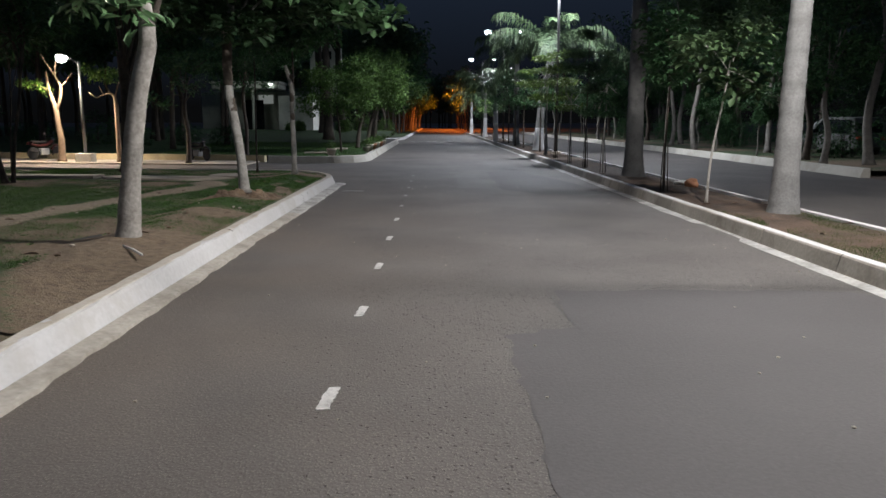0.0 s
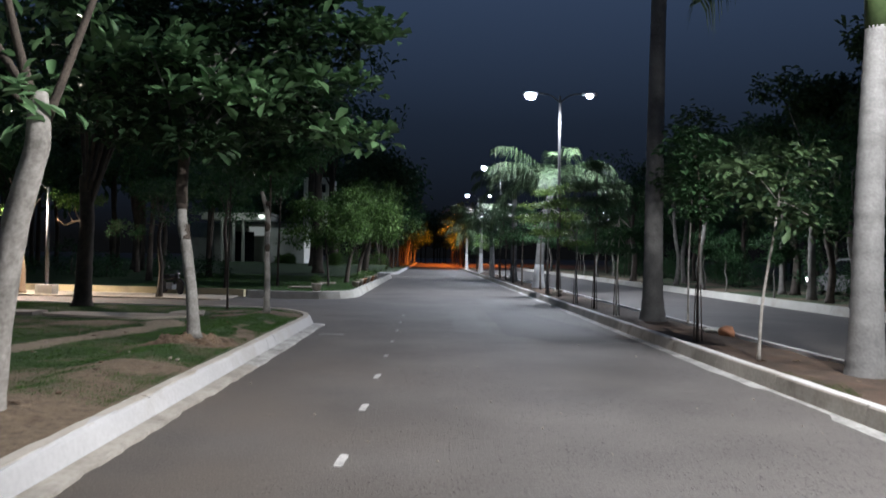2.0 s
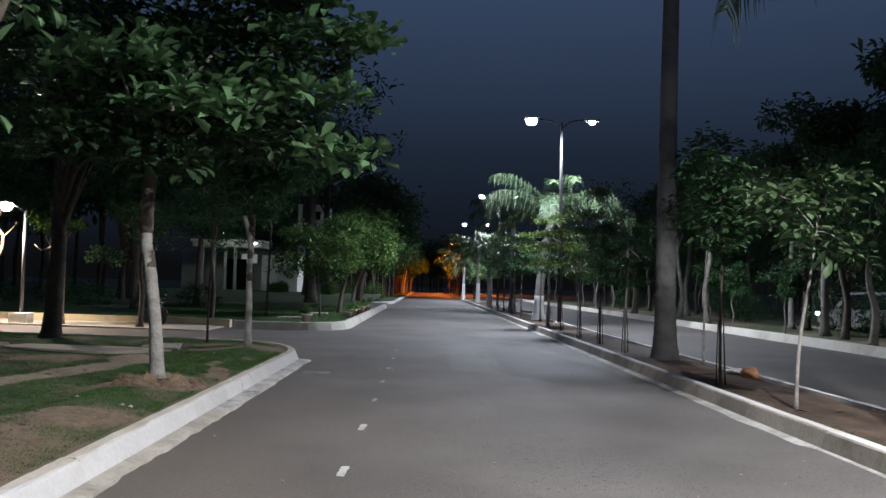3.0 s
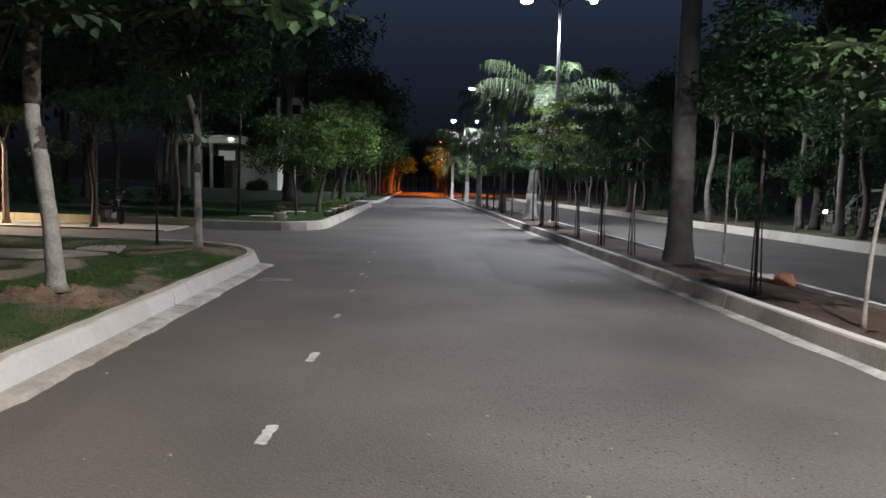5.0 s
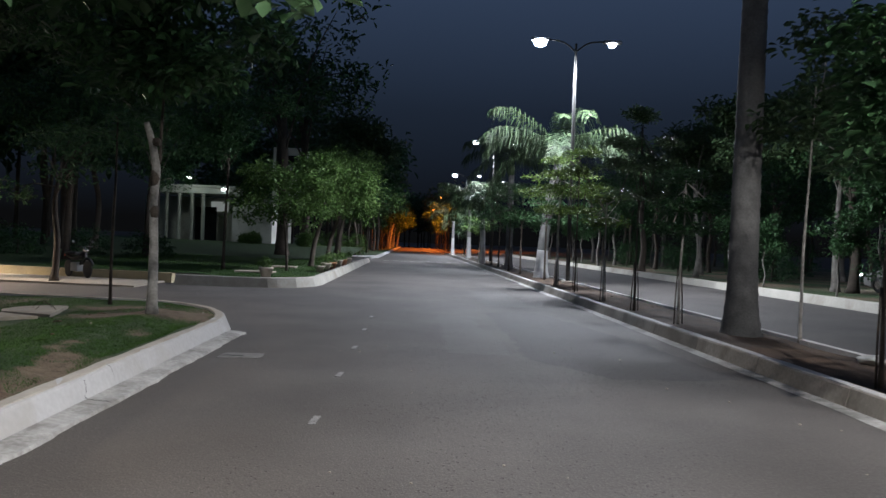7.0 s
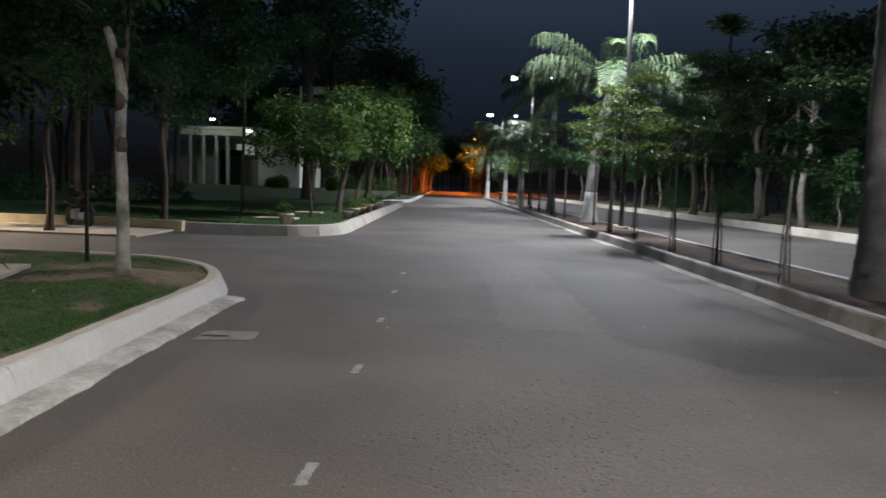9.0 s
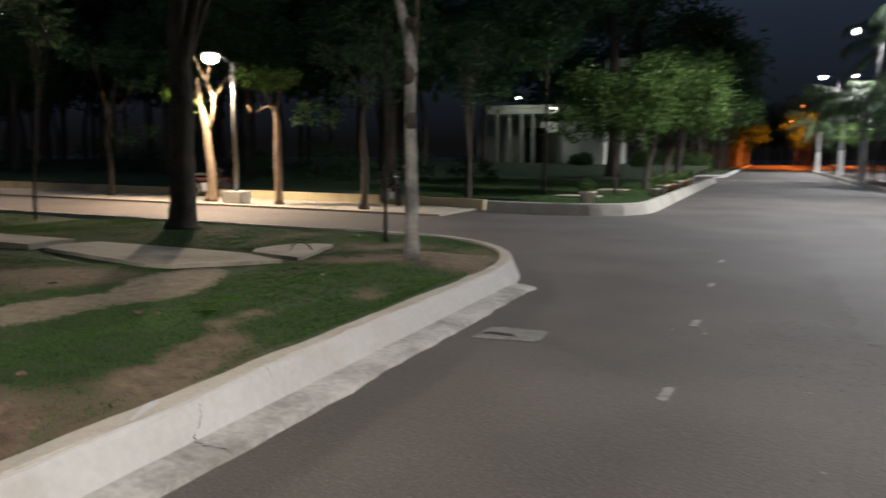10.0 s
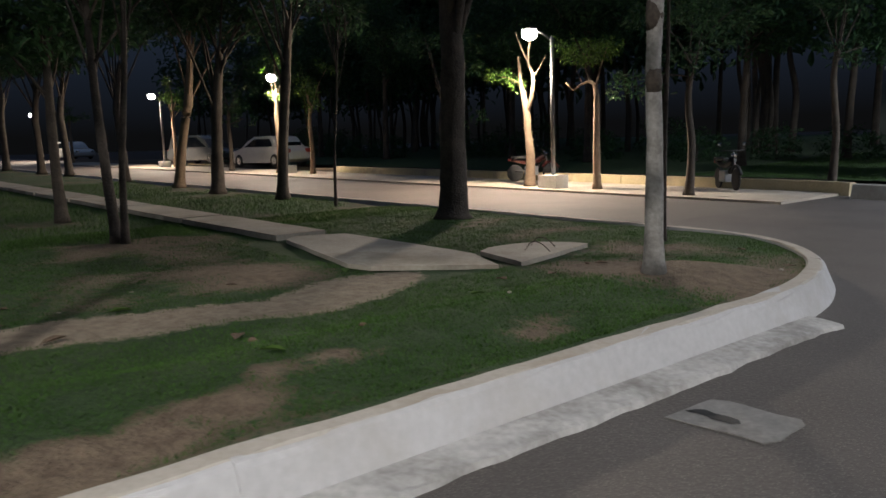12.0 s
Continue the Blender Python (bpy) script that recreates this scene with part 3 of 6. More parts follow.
def dash(y, worn):
    rng = random.Random(int(y * 10))
    bm = bmesh.new()
    w, l = 0.038, 0.185
    line = along([(-w, -l), (w, -l), (w * 0.9, 0), (w, l), (-w, l), (-w * 1.05, 0), (-w, -l)], 0.03)[:-1]
    count = len(line)
    bm.faces.new([bm.verts.new((x + rng.uniform(-1, 1) * 0.008, yy + rng.uniform(-1, 1) * 0.010, 0.0)) for x, yy in line])
    bmesh.ops.extrude_face_region(bm, geom=list(bm.faces))
    bm.verts.ensure_lookup_table()
    for v in list(bm.verts)[count:]:
        v.co.z += 0.004
    ob = part("road_stud", bm, PAINT if worn == 1.0 else PAINT_FAINT, None, "small worn white paint dash on the asphalt")
    ob.matrix_basis = pose(-0.51, y, 0.002, 0, 0, -3) @ Matrix.Diagonal((worn, worn, 1, 1))
    return tagged(ob, category="road marking", group="painted dashes along the road", kind="structure")


for k in range(-2, 10):
    dash(4.22 + 2.145 * k, 1.0 if k < 5 else 0.8)
for k in range(9):
    bm = box(bmesh.new(), -1.9 + 0.66 * k, 65.6, 0.004, -1.5 + 0.66 * k, 65.95, 0.009)
    tagged(part("crossing_bar", bm, PAINT, None, "white painted bar across the road"), category="road marking", group="bars across the road", kind="structure")

# ---- kerbs ----
ARC = [(-5.3 + 2.80 * math.cos(radians(a)), 19.9 + 3.54 * math.sin(radians(a))) for a in range(0, 91, 5)]
WEST_LINE = [(-2.50, -14), (-2.50, 19.9), *ARC[1:], (-60, 23.44)]
KERB_PROFILE = [(0.03, -0.05), (0.03, 0.0), (-0.05, 0.19), (-0.062, 0.21), (-0.09, 0.222), (-0.20, 0.222), (-0.22, -0.05)]
CAP = [(-0.080, 0.2165), (-0.092, 0.227), (-0.195, 0.229), (-0.206, 0.221)]
kerb("kerb_west", WEST_LINE, KERB_PROFILE, 6.0, KERB_WHITE, "limewashed concrete kerb with dusty top round the lawn", 0.002, 0.25, 0.006, (CAP, KERB_TOP))
gut = []
for i, (x, y) in enumerate(along([(-2.50, -14), (-2.50, 20.35)], 0.12)):
    gut.append((y, (0.14 if y < 11 else 0.14 + min(1, (y - 11) / 4.5) * 0.06) + 0.05 * noise.noise((y * 0.9, 1, 0)) + 0.035 * noise.noise((y * 4, 2, 0))))
for nm, lo, hi, mat, lab in (("gutter_west_near", -20, 13.5, GUTTER_TAN, "dusty mortar strip at the kerb foot"), ("gutter_west", 13.4, 30, GUTTER, "rough limewash-splashed mortar strip at the kerb foot")):
    bm = bmesh.new()
    last = None
    for y, w in gut:
        if not lo <= y <= hi:
            continue
        pair = [bm.verts.new(p) for p in ((-2.476, y, 0.05), (-2.45 + w * 0.35, y, 0.042 + 0.016 * noise.noise((y * 5, 7, 0))), (-2.45 + w * 0.75, y, 0.034 + 0.020 * noise.noise((y * 6, 4, 0))), (-2.45 + w * 0.95, y, 0.026 + 0.012 * noise.noise((y * 9, 6, 0))), (-2.45 + w, y, -0.002))]
        if last:
            for k in range(4):
                bm.faces.new((last[k], last[k + 1], pair[k + 1], pair[k]))
        last = pair
    structure(nm, bm, mat, lab)

MED_PROFILE = [(0.0, -0.05), (0.0, 0.0), (-0.05, 0.19), (-0.07, 0.205), (-0.19, 0.205), (-0.20, -0.05)]
MED_CAP = [(-0.068, 0.204), (-0.075, 0.212), (-0.185, 0.212), (-0.19, 0.204)]
kerb("kerb_median_near", [(4.50, 112), (4.50, 5), (4.50, -14)], MED_PROFILE, 2.0, KERB_GREY, "grey concrete median kerb with pale painted top", 0.02, 0.5, 0.004, (MED_CAP, KERB_WHITE))
kerb("kerb_median_far", [(6.42, -14), (6.42, 112)], [(a, b * 0.9) for a, b in MED_PROFILE], 2.0, KERB_WHITE, "white painted kerb on the far side of the median", 0.02, 0.5, 0.004)
kerb("kerb_east", [(12.60, 200), (12.60, 22.2)], [(a * 1.5, b * 1.35) for a, b in MED_PROFILE], 3.0, KERB_CREAM, "cream limewashed kerb along the far carriageway", 0.01, 1.0, 0.004)
kerb("kerb_east_end", [(12.60, 14.0), (12.60, -14)], [(a * 1.5, b * 1.2) for a, b in MED_PROFILE], 3.0, KERB_CREAM, "cream limewashed kerb past the far driveway", 0.01, 1.0, 0.004)
bm = bmesh.new()
last = None
for i in range(330):
    y = -14 + i * 0.25
    w = 0.22 * (0.75 + 0.4 * noise.noise((y * 0.9, 3, 0)))
    if noise.noise((y * 0.22, 11, 0)) < -0.28:
        w = 0.05
    pair = [bm.verts.new(p) for p in ((4.502, y, 0.016), (4.50 - w, y, 0.004))]
    if last:
        bm.faces.new((last[0], pair[0], pair[1], last[1]))
    last = pair
structure("gutter_median", bm, GUTTER_GREY, "pale splashed strip at the median kerb foot")

GARDEN_LINE = [(-2.62, 60.5), (-2.62, 33.2), (-2.72, 32.3), (-3.1, 31.55), (-3.8, 31.1), (-4.7, 30.95), (-6.55, 31.0)]
kerb("kerb_garden", GARDEN_LINE, [(-a * 1.1, b * 1.3) for a, b in KERB_PROFILE][::-1], 3.0, KERB_CREAM, "cream limewashed kerb wall round the garden corner", 0.006, 0.3, 0.0015)
kerb("kerb_garden_north", [(-3.0, 62.4), (-7.2, 62.4)], [(a, b * 1.3) for a, b in KERB_PROFILE], 3.0, KERB_WHITE, "pale kerb along the further side street", 0.01, 1.0, 0.004)
kerb("kerb_north_far", [(-2.62, 200), (-2.62, 73), (-3.3, 70.6), (-5, 69.8), (-9, 69.8)], [(-a, b) for a, b in KERB_PROFILE], 3.0, KERB_WHITE, "pale kerb beyond the further side street", 0.01, 1.0, 0.004)

# ---- lawns and beds ----
PATH_LINE = [(-7.4, 5.0), (-6.4, 10.0), (-6.0, 12.5), (-5.75, 14.5), (-5.35, 16.2), (-5.1, 17.6), (-5.45, 18.9)]


def dist_to(p, line):
    best = 1e9
    for a, b in zip(line, line[1:]):
        a, b, q = Vector(a), Vector(b), Vector(p)
        ab = b - a
        t = min(1, max(0, (q - a).dot(ab) / ab.length_squared))
        best = min(best, (a + ab * t - q).length)
    return best


def turf_at(x, y):
    """How much turf grows at a place: bare along the kerb, round trunks and on the trodden line."""
    n = noise.noise((x * 0.35, y * 0.35, 2.0)) * 0.55 + noise.noise((x * 1.3, y * 1.3, 5.0)) * 0.38
    edge = min(1.0, max(0.0, (-2.85 - x) / 1.1))
    t = 0.78 + n + 0.25 * edge - 0.22
    for cx, cy, r in ((-3.5, 8.8, 1.5), (-3.8, 20.2, 1.2), (-4.6, 21.9, 0.9), (-3.4, 14.4, 0.95), (-6.4, 18.0, 1.1), (-9.5, 17.9, 1.4)):
        d = math.hypot(x - cx, y - cy)
        t -= max(0, 1 - d / r) * 0.7
    t += 0.62 * math.exp(-((x + 3.5) / 1.2) ** 2 - ((y - 16.6) / 2.0) ** 2)
    # worn earth in a broken line behind the kerb
    for cx, cy, rx, ry in ((-2.98, 15.6, 0.13, 0.26), (-3.13, 16.15, 0.17, 0.34), (-3.36, 16.6, 0.14, 0.3), (-3.3, 17.05, 0.12, 0.3), (-3.1, 18.2, 0.2, 0.4)):
        t -= (0.85 + 0.7 * noise.noise((x * 5, y * 5, 7))) * math.exp(-((x - cx) / rx) ** 2 - ((y - cy) / ry) ** 2)
    if y < 12:
        t -= 0.22
    t -= 0.14 * min(1.0, max(0.0, (-5.5 - x) / 0.6)) * min(1.0, max(0.0, (19.2 - y) / 0.8))
    t -= 0.25 * max(0.0, 1 - abs(x + 3.15) / 0.6) * max(0.0, 0.5 + 1.4 * noise.noise((x * 0.9, y * 0.7, 8.0)))
    return t


def sand_at(x, y):
    w = 0.24 + 0.30 * noise.noise((x * 0.8, y * 0.8, 9.0))
    return max(0.0, 1.0 - max(0.0, dist_to((x, y), PATH_LINE) - w) / 0.25)


def bulge(x, y):
    """The earth is banked up a little behind the kerb, round the trunks."""
    return 0.12 * math.exp(-((x + 3.55) / 0.5) ** 2) * min(1, max(0, (21.3 - y) / 0.8))


def inside_island(x, y, margin=0.0):
    if x > -2.50 - margin or y > 23.42 - margin:
        return False
    if x > -5.3 and y > 19.9:
        return math.hypot((x + 5.3) / (2.80 - margin), (y - 19.9) / (3.54 - margin)) < 1
    return True


def lawn(name, xs, ys, test, label, z=0.19, cover=None, rise=None):
    bm = bmesh.new()
    turf, sand = bm.verts.layers.float.new("turf"), bm.verts.layers.float.new("sand")
    grid = {}
    for i, x in enumerate(xs):
        for j, y in enumerate(ys):
            if test(x, y):
                v = bm.verts.new((x, y, z + gz(x) + (rise(x, y) if rise else 0) + 0.022 * noise.noise((x * 1.5, y * 1.5, 0)) + 0.012 * noise.noise((x * 5, y * 5, 4))))
                v[turf], v[sand] = cover(x, y) if cover else (0.75 + 0.5 * noise.noise((x * 0.4, y * 0.4, 1)), 0.0)
                grid[i, j] = v
    for i in range(len(xs) - 1):
        for j in range(len(ys) - 1):
            q = [grid.get(k) for k in ((i, j), (i + 1, j), (i + 1, j + 1), (i, j + 1))]
            q = [v for v in q if v]
            if len(q) >= 3:
                bm.faces.new(q)
    return structure(name, bm, LAWN, label, True)


cover = lambda x, y: (turf_at(x, y), sand_at(x, y))
lawn("lawn_west", np.arange(-10.0, -2.52, 0.09), np.arange(5.0, 23.5, 0.09), lambda x, y: inside_island(x, y, 0.07), "patchy grass and bare brown earth inside the kerb", 0.195, cover, bulge)
lawn("lawn_west_back", np.arange(-60.0, -9.0, 0.7), np.arange(-14.0, 23.4, 0.7), lambda x, y: inside_island(x, y, 0.07), "dark patchy grass under the trees", 0.165, lambda x, y: (0.7 + 0.5 * noise.noise((x * 0.5, y * 0.5, 1)), 0))
lawn("lawn_west_near", np.arange(-10.1, -2.52, 0.15), np.arange(-14.0, 5.7, 0.3), lambda x, y: inside_island(x, y, 0.07), "bare earth and grass beside the kerb", 0.175, cover, bulge)

garden_rise = lambda x, y: min(0.75, max(0, (y - 34) * 0.028))
lawn("lawn_garden", np.arange(-45, -2.7, 0.5), np.arange(31.2, 69.0, 0.5), lambda x, y: (y < 62.3 or x < -7) and (x < -3.6 or y > 32.2) and (y > 33.4 or x > -6.4), "mown garden grass sloping up to the house", 0.20, lambda x, y: (1.1, 0), garden_rise)
lawn("lawn_far_west", np.arange(-45, -2.7, 1.0), np.arange(70.0, 200, 2.0), lambda x, y: True, "dark verge beyond the further side street", 0.15)
lawn("verge_east", np.arange(12.75, 45, 0.8), np.arange(-14, 200, 1.2), lambda x, y: not (12 < x < 40 and 14.0 < y < 22.0), "dark earth and grass verge under the trees", 0.14, lambda x, y: (0.5 + 0.6 * noise.noise((x * 0.3, y * 0.3, 3)), 0))
bm = bmesh.new()
xs, ys = np.arange(4.66, 6.30, 0.16), np.arange(-14, 112, 0.25)
grid = [[bm.verts.new((x, y, 0.13 + 0.035 * noise.noise((x * 2, y * 1.2, 0)) + 0.03 * math.sin((x - 4.66) / 1.64 * math.pi))) for x in xs] for y in ys]
for r0, r1 in zip(grid, grid[1:]):
    for k in range(len(xs) - 1):
        bm.faces.new((r0[k], r0[k + 1], r1[k + 1], r1[k]))
structure("median_bed", bm, SOIL, "dark brown soil bed between the median kerbs", True)

# pale paved strip with the trees and lamps, and the yellow kerb behind it
paving = tagged(new("pavement_north"), "pale concrete pavement along the side street", "pavement", kind="structure")
for i in range(36):
    x1 = -7.0 - 1.5 * i
    x0 = x1 - 1.488
    b = bmesh.new()
    for (xa, xb) in ((x0, x1),):
        vs = [b.verts.new((x, y, gz(x) + z)) for z in (-0.05, 0.05) for x, y in ((xa, 29.05), (xb, 29.05), (xb, 31.85), (xa, 31.85))]
        for q in ((3, 2, 1, 0), (4, 5, 6, 7), (0, 1, 5, 4), (1, 2, 6, 5), (2, 3, 7, 6), (3, 0, 4, 7)):
            b.faces.new([vs[k] for k in q])
    part("paving_slab", b, PAVING, paving)
kerb("kerb_yellow", [(-6.75, 31.75), (-7.6, 31.95), (-27, 31.95)], [(0.0, -0.05), (0.0, 0.26), (-0.02, 0.28), (-0.20, 0.28), (-0.22, -0.05)], 3.0, YELLOW, "faded yellow painted kerb behind the pavement", 0.02, 1.0, 0.004)
lawn("lawn_north", np.arange(-60, -6.9, 0.8), np.arange(32.1, 62.3, 0.9), lambda x, y: not (x > -45 and y > 33.4), "dark ground behind the yellow kerb", 0.12, lambda x, y: (0.35 + 0.4 * noise.noise((x * 0.4, y * 0.4, 6)), 0))

# ---- concrete path across the lawn ----
slab_group = "path slabs across the lawn"


def slab(corners, z, thick, label, tilt=0.0):
    ob = part("path_slab", sheet(bmesh.new(), corners, z, 0.35, 0.012, int(corners[0][0] * 10), thick), CONCRETE, None, label)
    return tagged(ob, category="paving slab", group=slab_group)


slab([(-4.93, 19.95), (-5.30, 21.42), (-5.86, 21.0), (-5.86, 20.2)], 0.20, 0.045, "broken concrete slab with iron loops on the lawn")
slab([(-5.0, 19.72), (-5.78, 20.05), (-8.15, 20.05), (-8.35, 19.3), (-5.9, 18.75)], 0.20, 0.045, "pale concrete path slab lying in the grass")
for i in range(12):
    x1 = -8.45 - 3.1 * i
    slab([(x1, 19.28), (x1, 19.98), (x1 - 3.03, 19.98), (x1 - 3.03, 19.28)], 0.19, 0.075, "pale concrete path slab lying in the grass")
for cx, cy in ((-5.45, 20.75), (-5.25, 20.45)):
    loop = bend([(cx - 0.13, cy, 0.26), (cx - 0.05, cy + 0.02, 0.35), (cx + 0.06, cy + 0.04, 0.34), (cx + 0.12, cy + 0.1, 0.26)], 5)
    tagged(part("iron_loop", tube(bmesh.new(), loop, [0.005] * len(loop), 6), STAKE, None, "bent rusty iron bar standing out of the slab", True), category="rebar", group="iron loops in the slab")

# ---- drain in the road ----
drain = holder("drain_cover", "concrete drain cover with a broken slot in the asphalt", "drain", at=(-1.82, 18.22, 0), turn=2)
part("slab", sheet(bmesh.new(), [(-0.26, -0.20), (0.26, -0.20), (0.27, 0.18), (-0.24, 0.20)], 0.003, 0.12, 0.012, 4, 0.006), DRAIN_SLAB, drain)
part("slot", sheet(bmesh.new(), [(-0.24, -0.08), (-0.02, -0.11), (0.05, -0.05), (0.02, -0.02), (-0.21, -0.01)], 0.0135, 0.06, 0.012, 5), BLACK, drain, "dark open slot")

# ---- earth mound with a hole ----
bm = bmesh.new()
rows = []
for i in range(62):
    row = []
    for j in range(62):
        x, y = -4.6 + i * 0.031, 13.2 + j * 0.035
        d = math.hypot((x + 3.5) / 0.80, (y - 14.3) / 0.90)
        clod = 0.6 * noise.noise((x * 4, y * 4, 1)) + 0.45 * noise.noise((x * 10, y * 10, 3)) + 0.25 * noise.noise((x * 22, y * 22, 5))
        hgt = max(0, 1 - d) ** 0.7 * 0.17 * (1 + 0.9 * clod) + 0.11 * clod * max(0, 1.08 - d)
        hole = max(0, 1 - math.hypot((x + 3.75) / 0.20, (y - 14.75) / 0.16))
        row.append(bm.verts.new((x, y, 0.175 + hgt * 1.2 - 0.3 * hole ** 0.5 - 0.06 * max(0, d - 1.0))))
    rows.append(row)
for r0, r1 in zip(rows, rows[1:]):
    for k in range(61):
        bm.faces.new((r0[k], r1[k], r1[k + 1], r0[k + 1]))
tagged(part("earth_mound", bm, MOUND, None, "heap of dug brown earth with stones on the lawn", True), category="earth mound")


# ---- street lamps ----
def street_lamp(y, lens, sodium=False):
    whole = holder("street_lamp", "tall dark steel street lamp with two arms, alight" if not sodium else "tall street lamp with orange sodium light", "street lamp", "lamps along the median", (POLE_X, y, 0.13))
    part("base", box(bmesh.new(), -0.2, -0.2, -0.1, 0.2, 0.2, 0.12, 0.02), CONCRETE, whole)
    part("pole", tube(bmesh.new(), [(0, 0, 0.1), (0, 0, 3), (0, 0, 6), (0, 0, 8.75)], [0.08, 0.07, 0.06, 0.045], 14), POLE_STEEL, whole, smooth=True)
    for s in (-1, 1):
        arm = bend([(0, 0, 8.45), (s * 0.45, 0, 8.78), (s * 1.0, 0, 8.86)], 5)
        part("arm", tube(bmesh.new(), arm, [0.03] * len(arm), 9), POLE_STEEL, whole, smooth=True)
        head = part("lamp_head", box(bmesh.new(), s * 1.32 - 0.33, -0.13, 8.80, s * 1.32 + 0.33, 0.13, 8.90, 0.03, 2), HEAD, whole)
        k = 1.0 if s < 0 else 0.6
        part("lens", lathe(bmesh.new(), [(0.08 * k, -0.20 * k), (0.20 * k, -0.15 * k), (0.25 * k, 0.0), (0.23 * k, 0.03)], 18, (s * 1.32, 0, 8.785)), lens, head, "glowing lens", True)
    return whole


for py in POLE_YS:
    street_lamp(py, GLOW_WHITE)
for py in SODIUM_YS:
    street_lamp(py, GLOW_SODIUM, True)


def park_lamp(x, y):
    whole = holder("park_lamp", "slim pole lamp on a white concrete plinth, alight", "lamp", "lamps along the side street", (x, y, gz(x) + 0.05))
    part("plinth", box(bmesh.new(), -0.3, -0.24, -0.02, 0.3, 0.24, 0.33, 0.02, 2), WALL_WHITE, whole, "white concrete plinth")
    part("pole", tube(bmesh.new(), [(0, 0, 0.3), (0, 0, 2), (0, 0, 3.75)], [0.06, 0.055, 0.05], 12), STEEL, whole, smooth=True)
    part("arm", tube(bmesh.new(), [(0, 0, 3.65), (-0.25, -0.12, 3.86), (-0.42, -0.2, 3.92)], [0.03, 0.028, 0.025], 8), STEEL, whole, smooth=True)
    head = part("lamp_head", box(bmesh.new(), -0.72, -0.36, 3.93, -0.36, -0.12, 4.0, 0.02, 2), HEAD, whole)
    part("lens", lathe(bmesh.new(), [(0.07, -0.2), (0.17, -0.14), (0.20, 0.0), (0.15, 0.05)], 18, (-0.52, -0.25, 3.90)), GLOW_WARM, head, "glowing lens", True)


for px, py in PARK_LAMPS:
    park_lamp(px, py)


# ---- palms ----
def frond(bm, az, length, lift, droop, rng, leaflets=38, leaf=0.78):
    """A feather leaf: an arching rib with drooping leaflets on both sides."""
    ca, sa = math.cos(az), math.sin(az)
    pts = []
    for i in range(13):
        t = i / 12
        r = length * (math.sin(t * 1.35) / math.sin(1.35)) * (0.92 + 0.08 * t)
        z = lift * t * length - droop * length * t ** 2.3
        pts.append(Vector((ca * r, sa * r, z)))
    for a, b, ra in zip(pts, pts[1:], np.linspace(0.03, 0.006, 12)):
        d = (b - a).normalized()
        s = d.cross(Vector((0, 0, 1))).normalized() * ra
        u = Vector((0, 0, ra))
        q = [bm.verts.new(p) for p in (a - s, a + s, a + u, b - s, b + s, b + u)]
        for f in ((0, 1, 4, 3), (1, 2, 5, 4), (2, 0, 3, 5)):
            bm.faces.new([q[k] for k in f])
    for i in range(leaflets):
        t = 0.12 + 0.88 * i / (leaflets - 1)
        k = min(int(t * 12), 11)
        p = pts[k].lerp(pts[k + 1], t * 12 - k)
        d = (pts[k + 1] - pts[k]).normalized()
        s = d.cross(Vector((0, 0, 1))).normalized()
        ll = leaf * (0.55 + 0.6 * math.sin(math.pi * min(1, t * 0.85 + 0.12))) * rng.uniform(0.8, 1.15)
        for sign in (-1, 1):
            out = (s * sign * rng.uniform(0.7, 1.0) + d * 0.55 + Vector((0, 0, rng.uniform(-0.35, 0.1)))).normalized()
            mid = p + out * ll * 0.5
            tip = p + out * ll * 0.8 + Vector((0, 0, -ll * rng.uniform(0.45, 0.85)))
            w = d * 0.021
            a = [bm.verts.new(v) for v in (p - w, p + w, mid + w * 1.3, mid - w * 1.3, tip)]
            bm.faces.new((a[0], a[1], a[2], a[3]))
            bm.faces.new((a[3], a[2], a[4]))


def palm(x, y, trunk_h, r_base, r_mid, shaft, fronds, length, seed, lean=(0, 0), painted=0.0, label="royal palm with a ringed grey trunk", bark=PALM_BARK):
    rng = random.Random(seed)
    whole = holder("palm", label, "palm", "palms on the median", (x, y, 0.1))
    pts, rr = [], []
    n = int(trunk_h / 0.06)
    for i in range(n + 1):
        t = i / n
        z = t * trunk_h
        r = r_mid * (1 - 0.28 * t) + (r_base - r_mid) * math.exp(-z / 0.35)
        if i % 4 == 0:
            r *= 1.04
        pts.append((lean[0] * t * t, lean[1] * t * t, z))
        rr.append(r * (1 + 0.012 * rng.uniform(-1, 1)))
    part("trunk", tube(bmesh.new(), pts, rr, 22, 0.006, seed), bark, whole, smooth=True)
    if painted:
        k = int(painted / 0.06)
        part("trunk_base", tube(bmesh.new(), pts[:k], [q + 0.006 for q in rr[:k]], 22), KERB_WHITE, whole, "limewashed lower trunk", True)
    tx, ty, tz = pts[-1]
    part("crownshaft", tube(bmesh.new(), [(tx, ty, tz - 0.02), (tx, ty, tz + shaft * 0.3), (tx, ty, tz + shaft * 0.75), (tx, ty, tz + shaft)], [rr[-1] * 1.0, rr[-1] * 1.08, rr[-1] * 0.7, rr[-1] * 0.35], 18), PALM_SHAFT, whole, "smooth green crownshaft", True)
    for i in range(fronds):
        bm = bmesh.new()
        frond(bm, 2.4 * i + rng.uniform(-0.3, 0.3), length * rng.uniform(0.85, 1.1), rng.uniform(-0.1, 1.0), rng.uniform(0.35, 0.8), rng)
        ob = part("frond", bm, LEAF_PALM, whole)
        ob.matrix_basis = pose(tx, ty, tz + shaft * 0.95)
    return whole


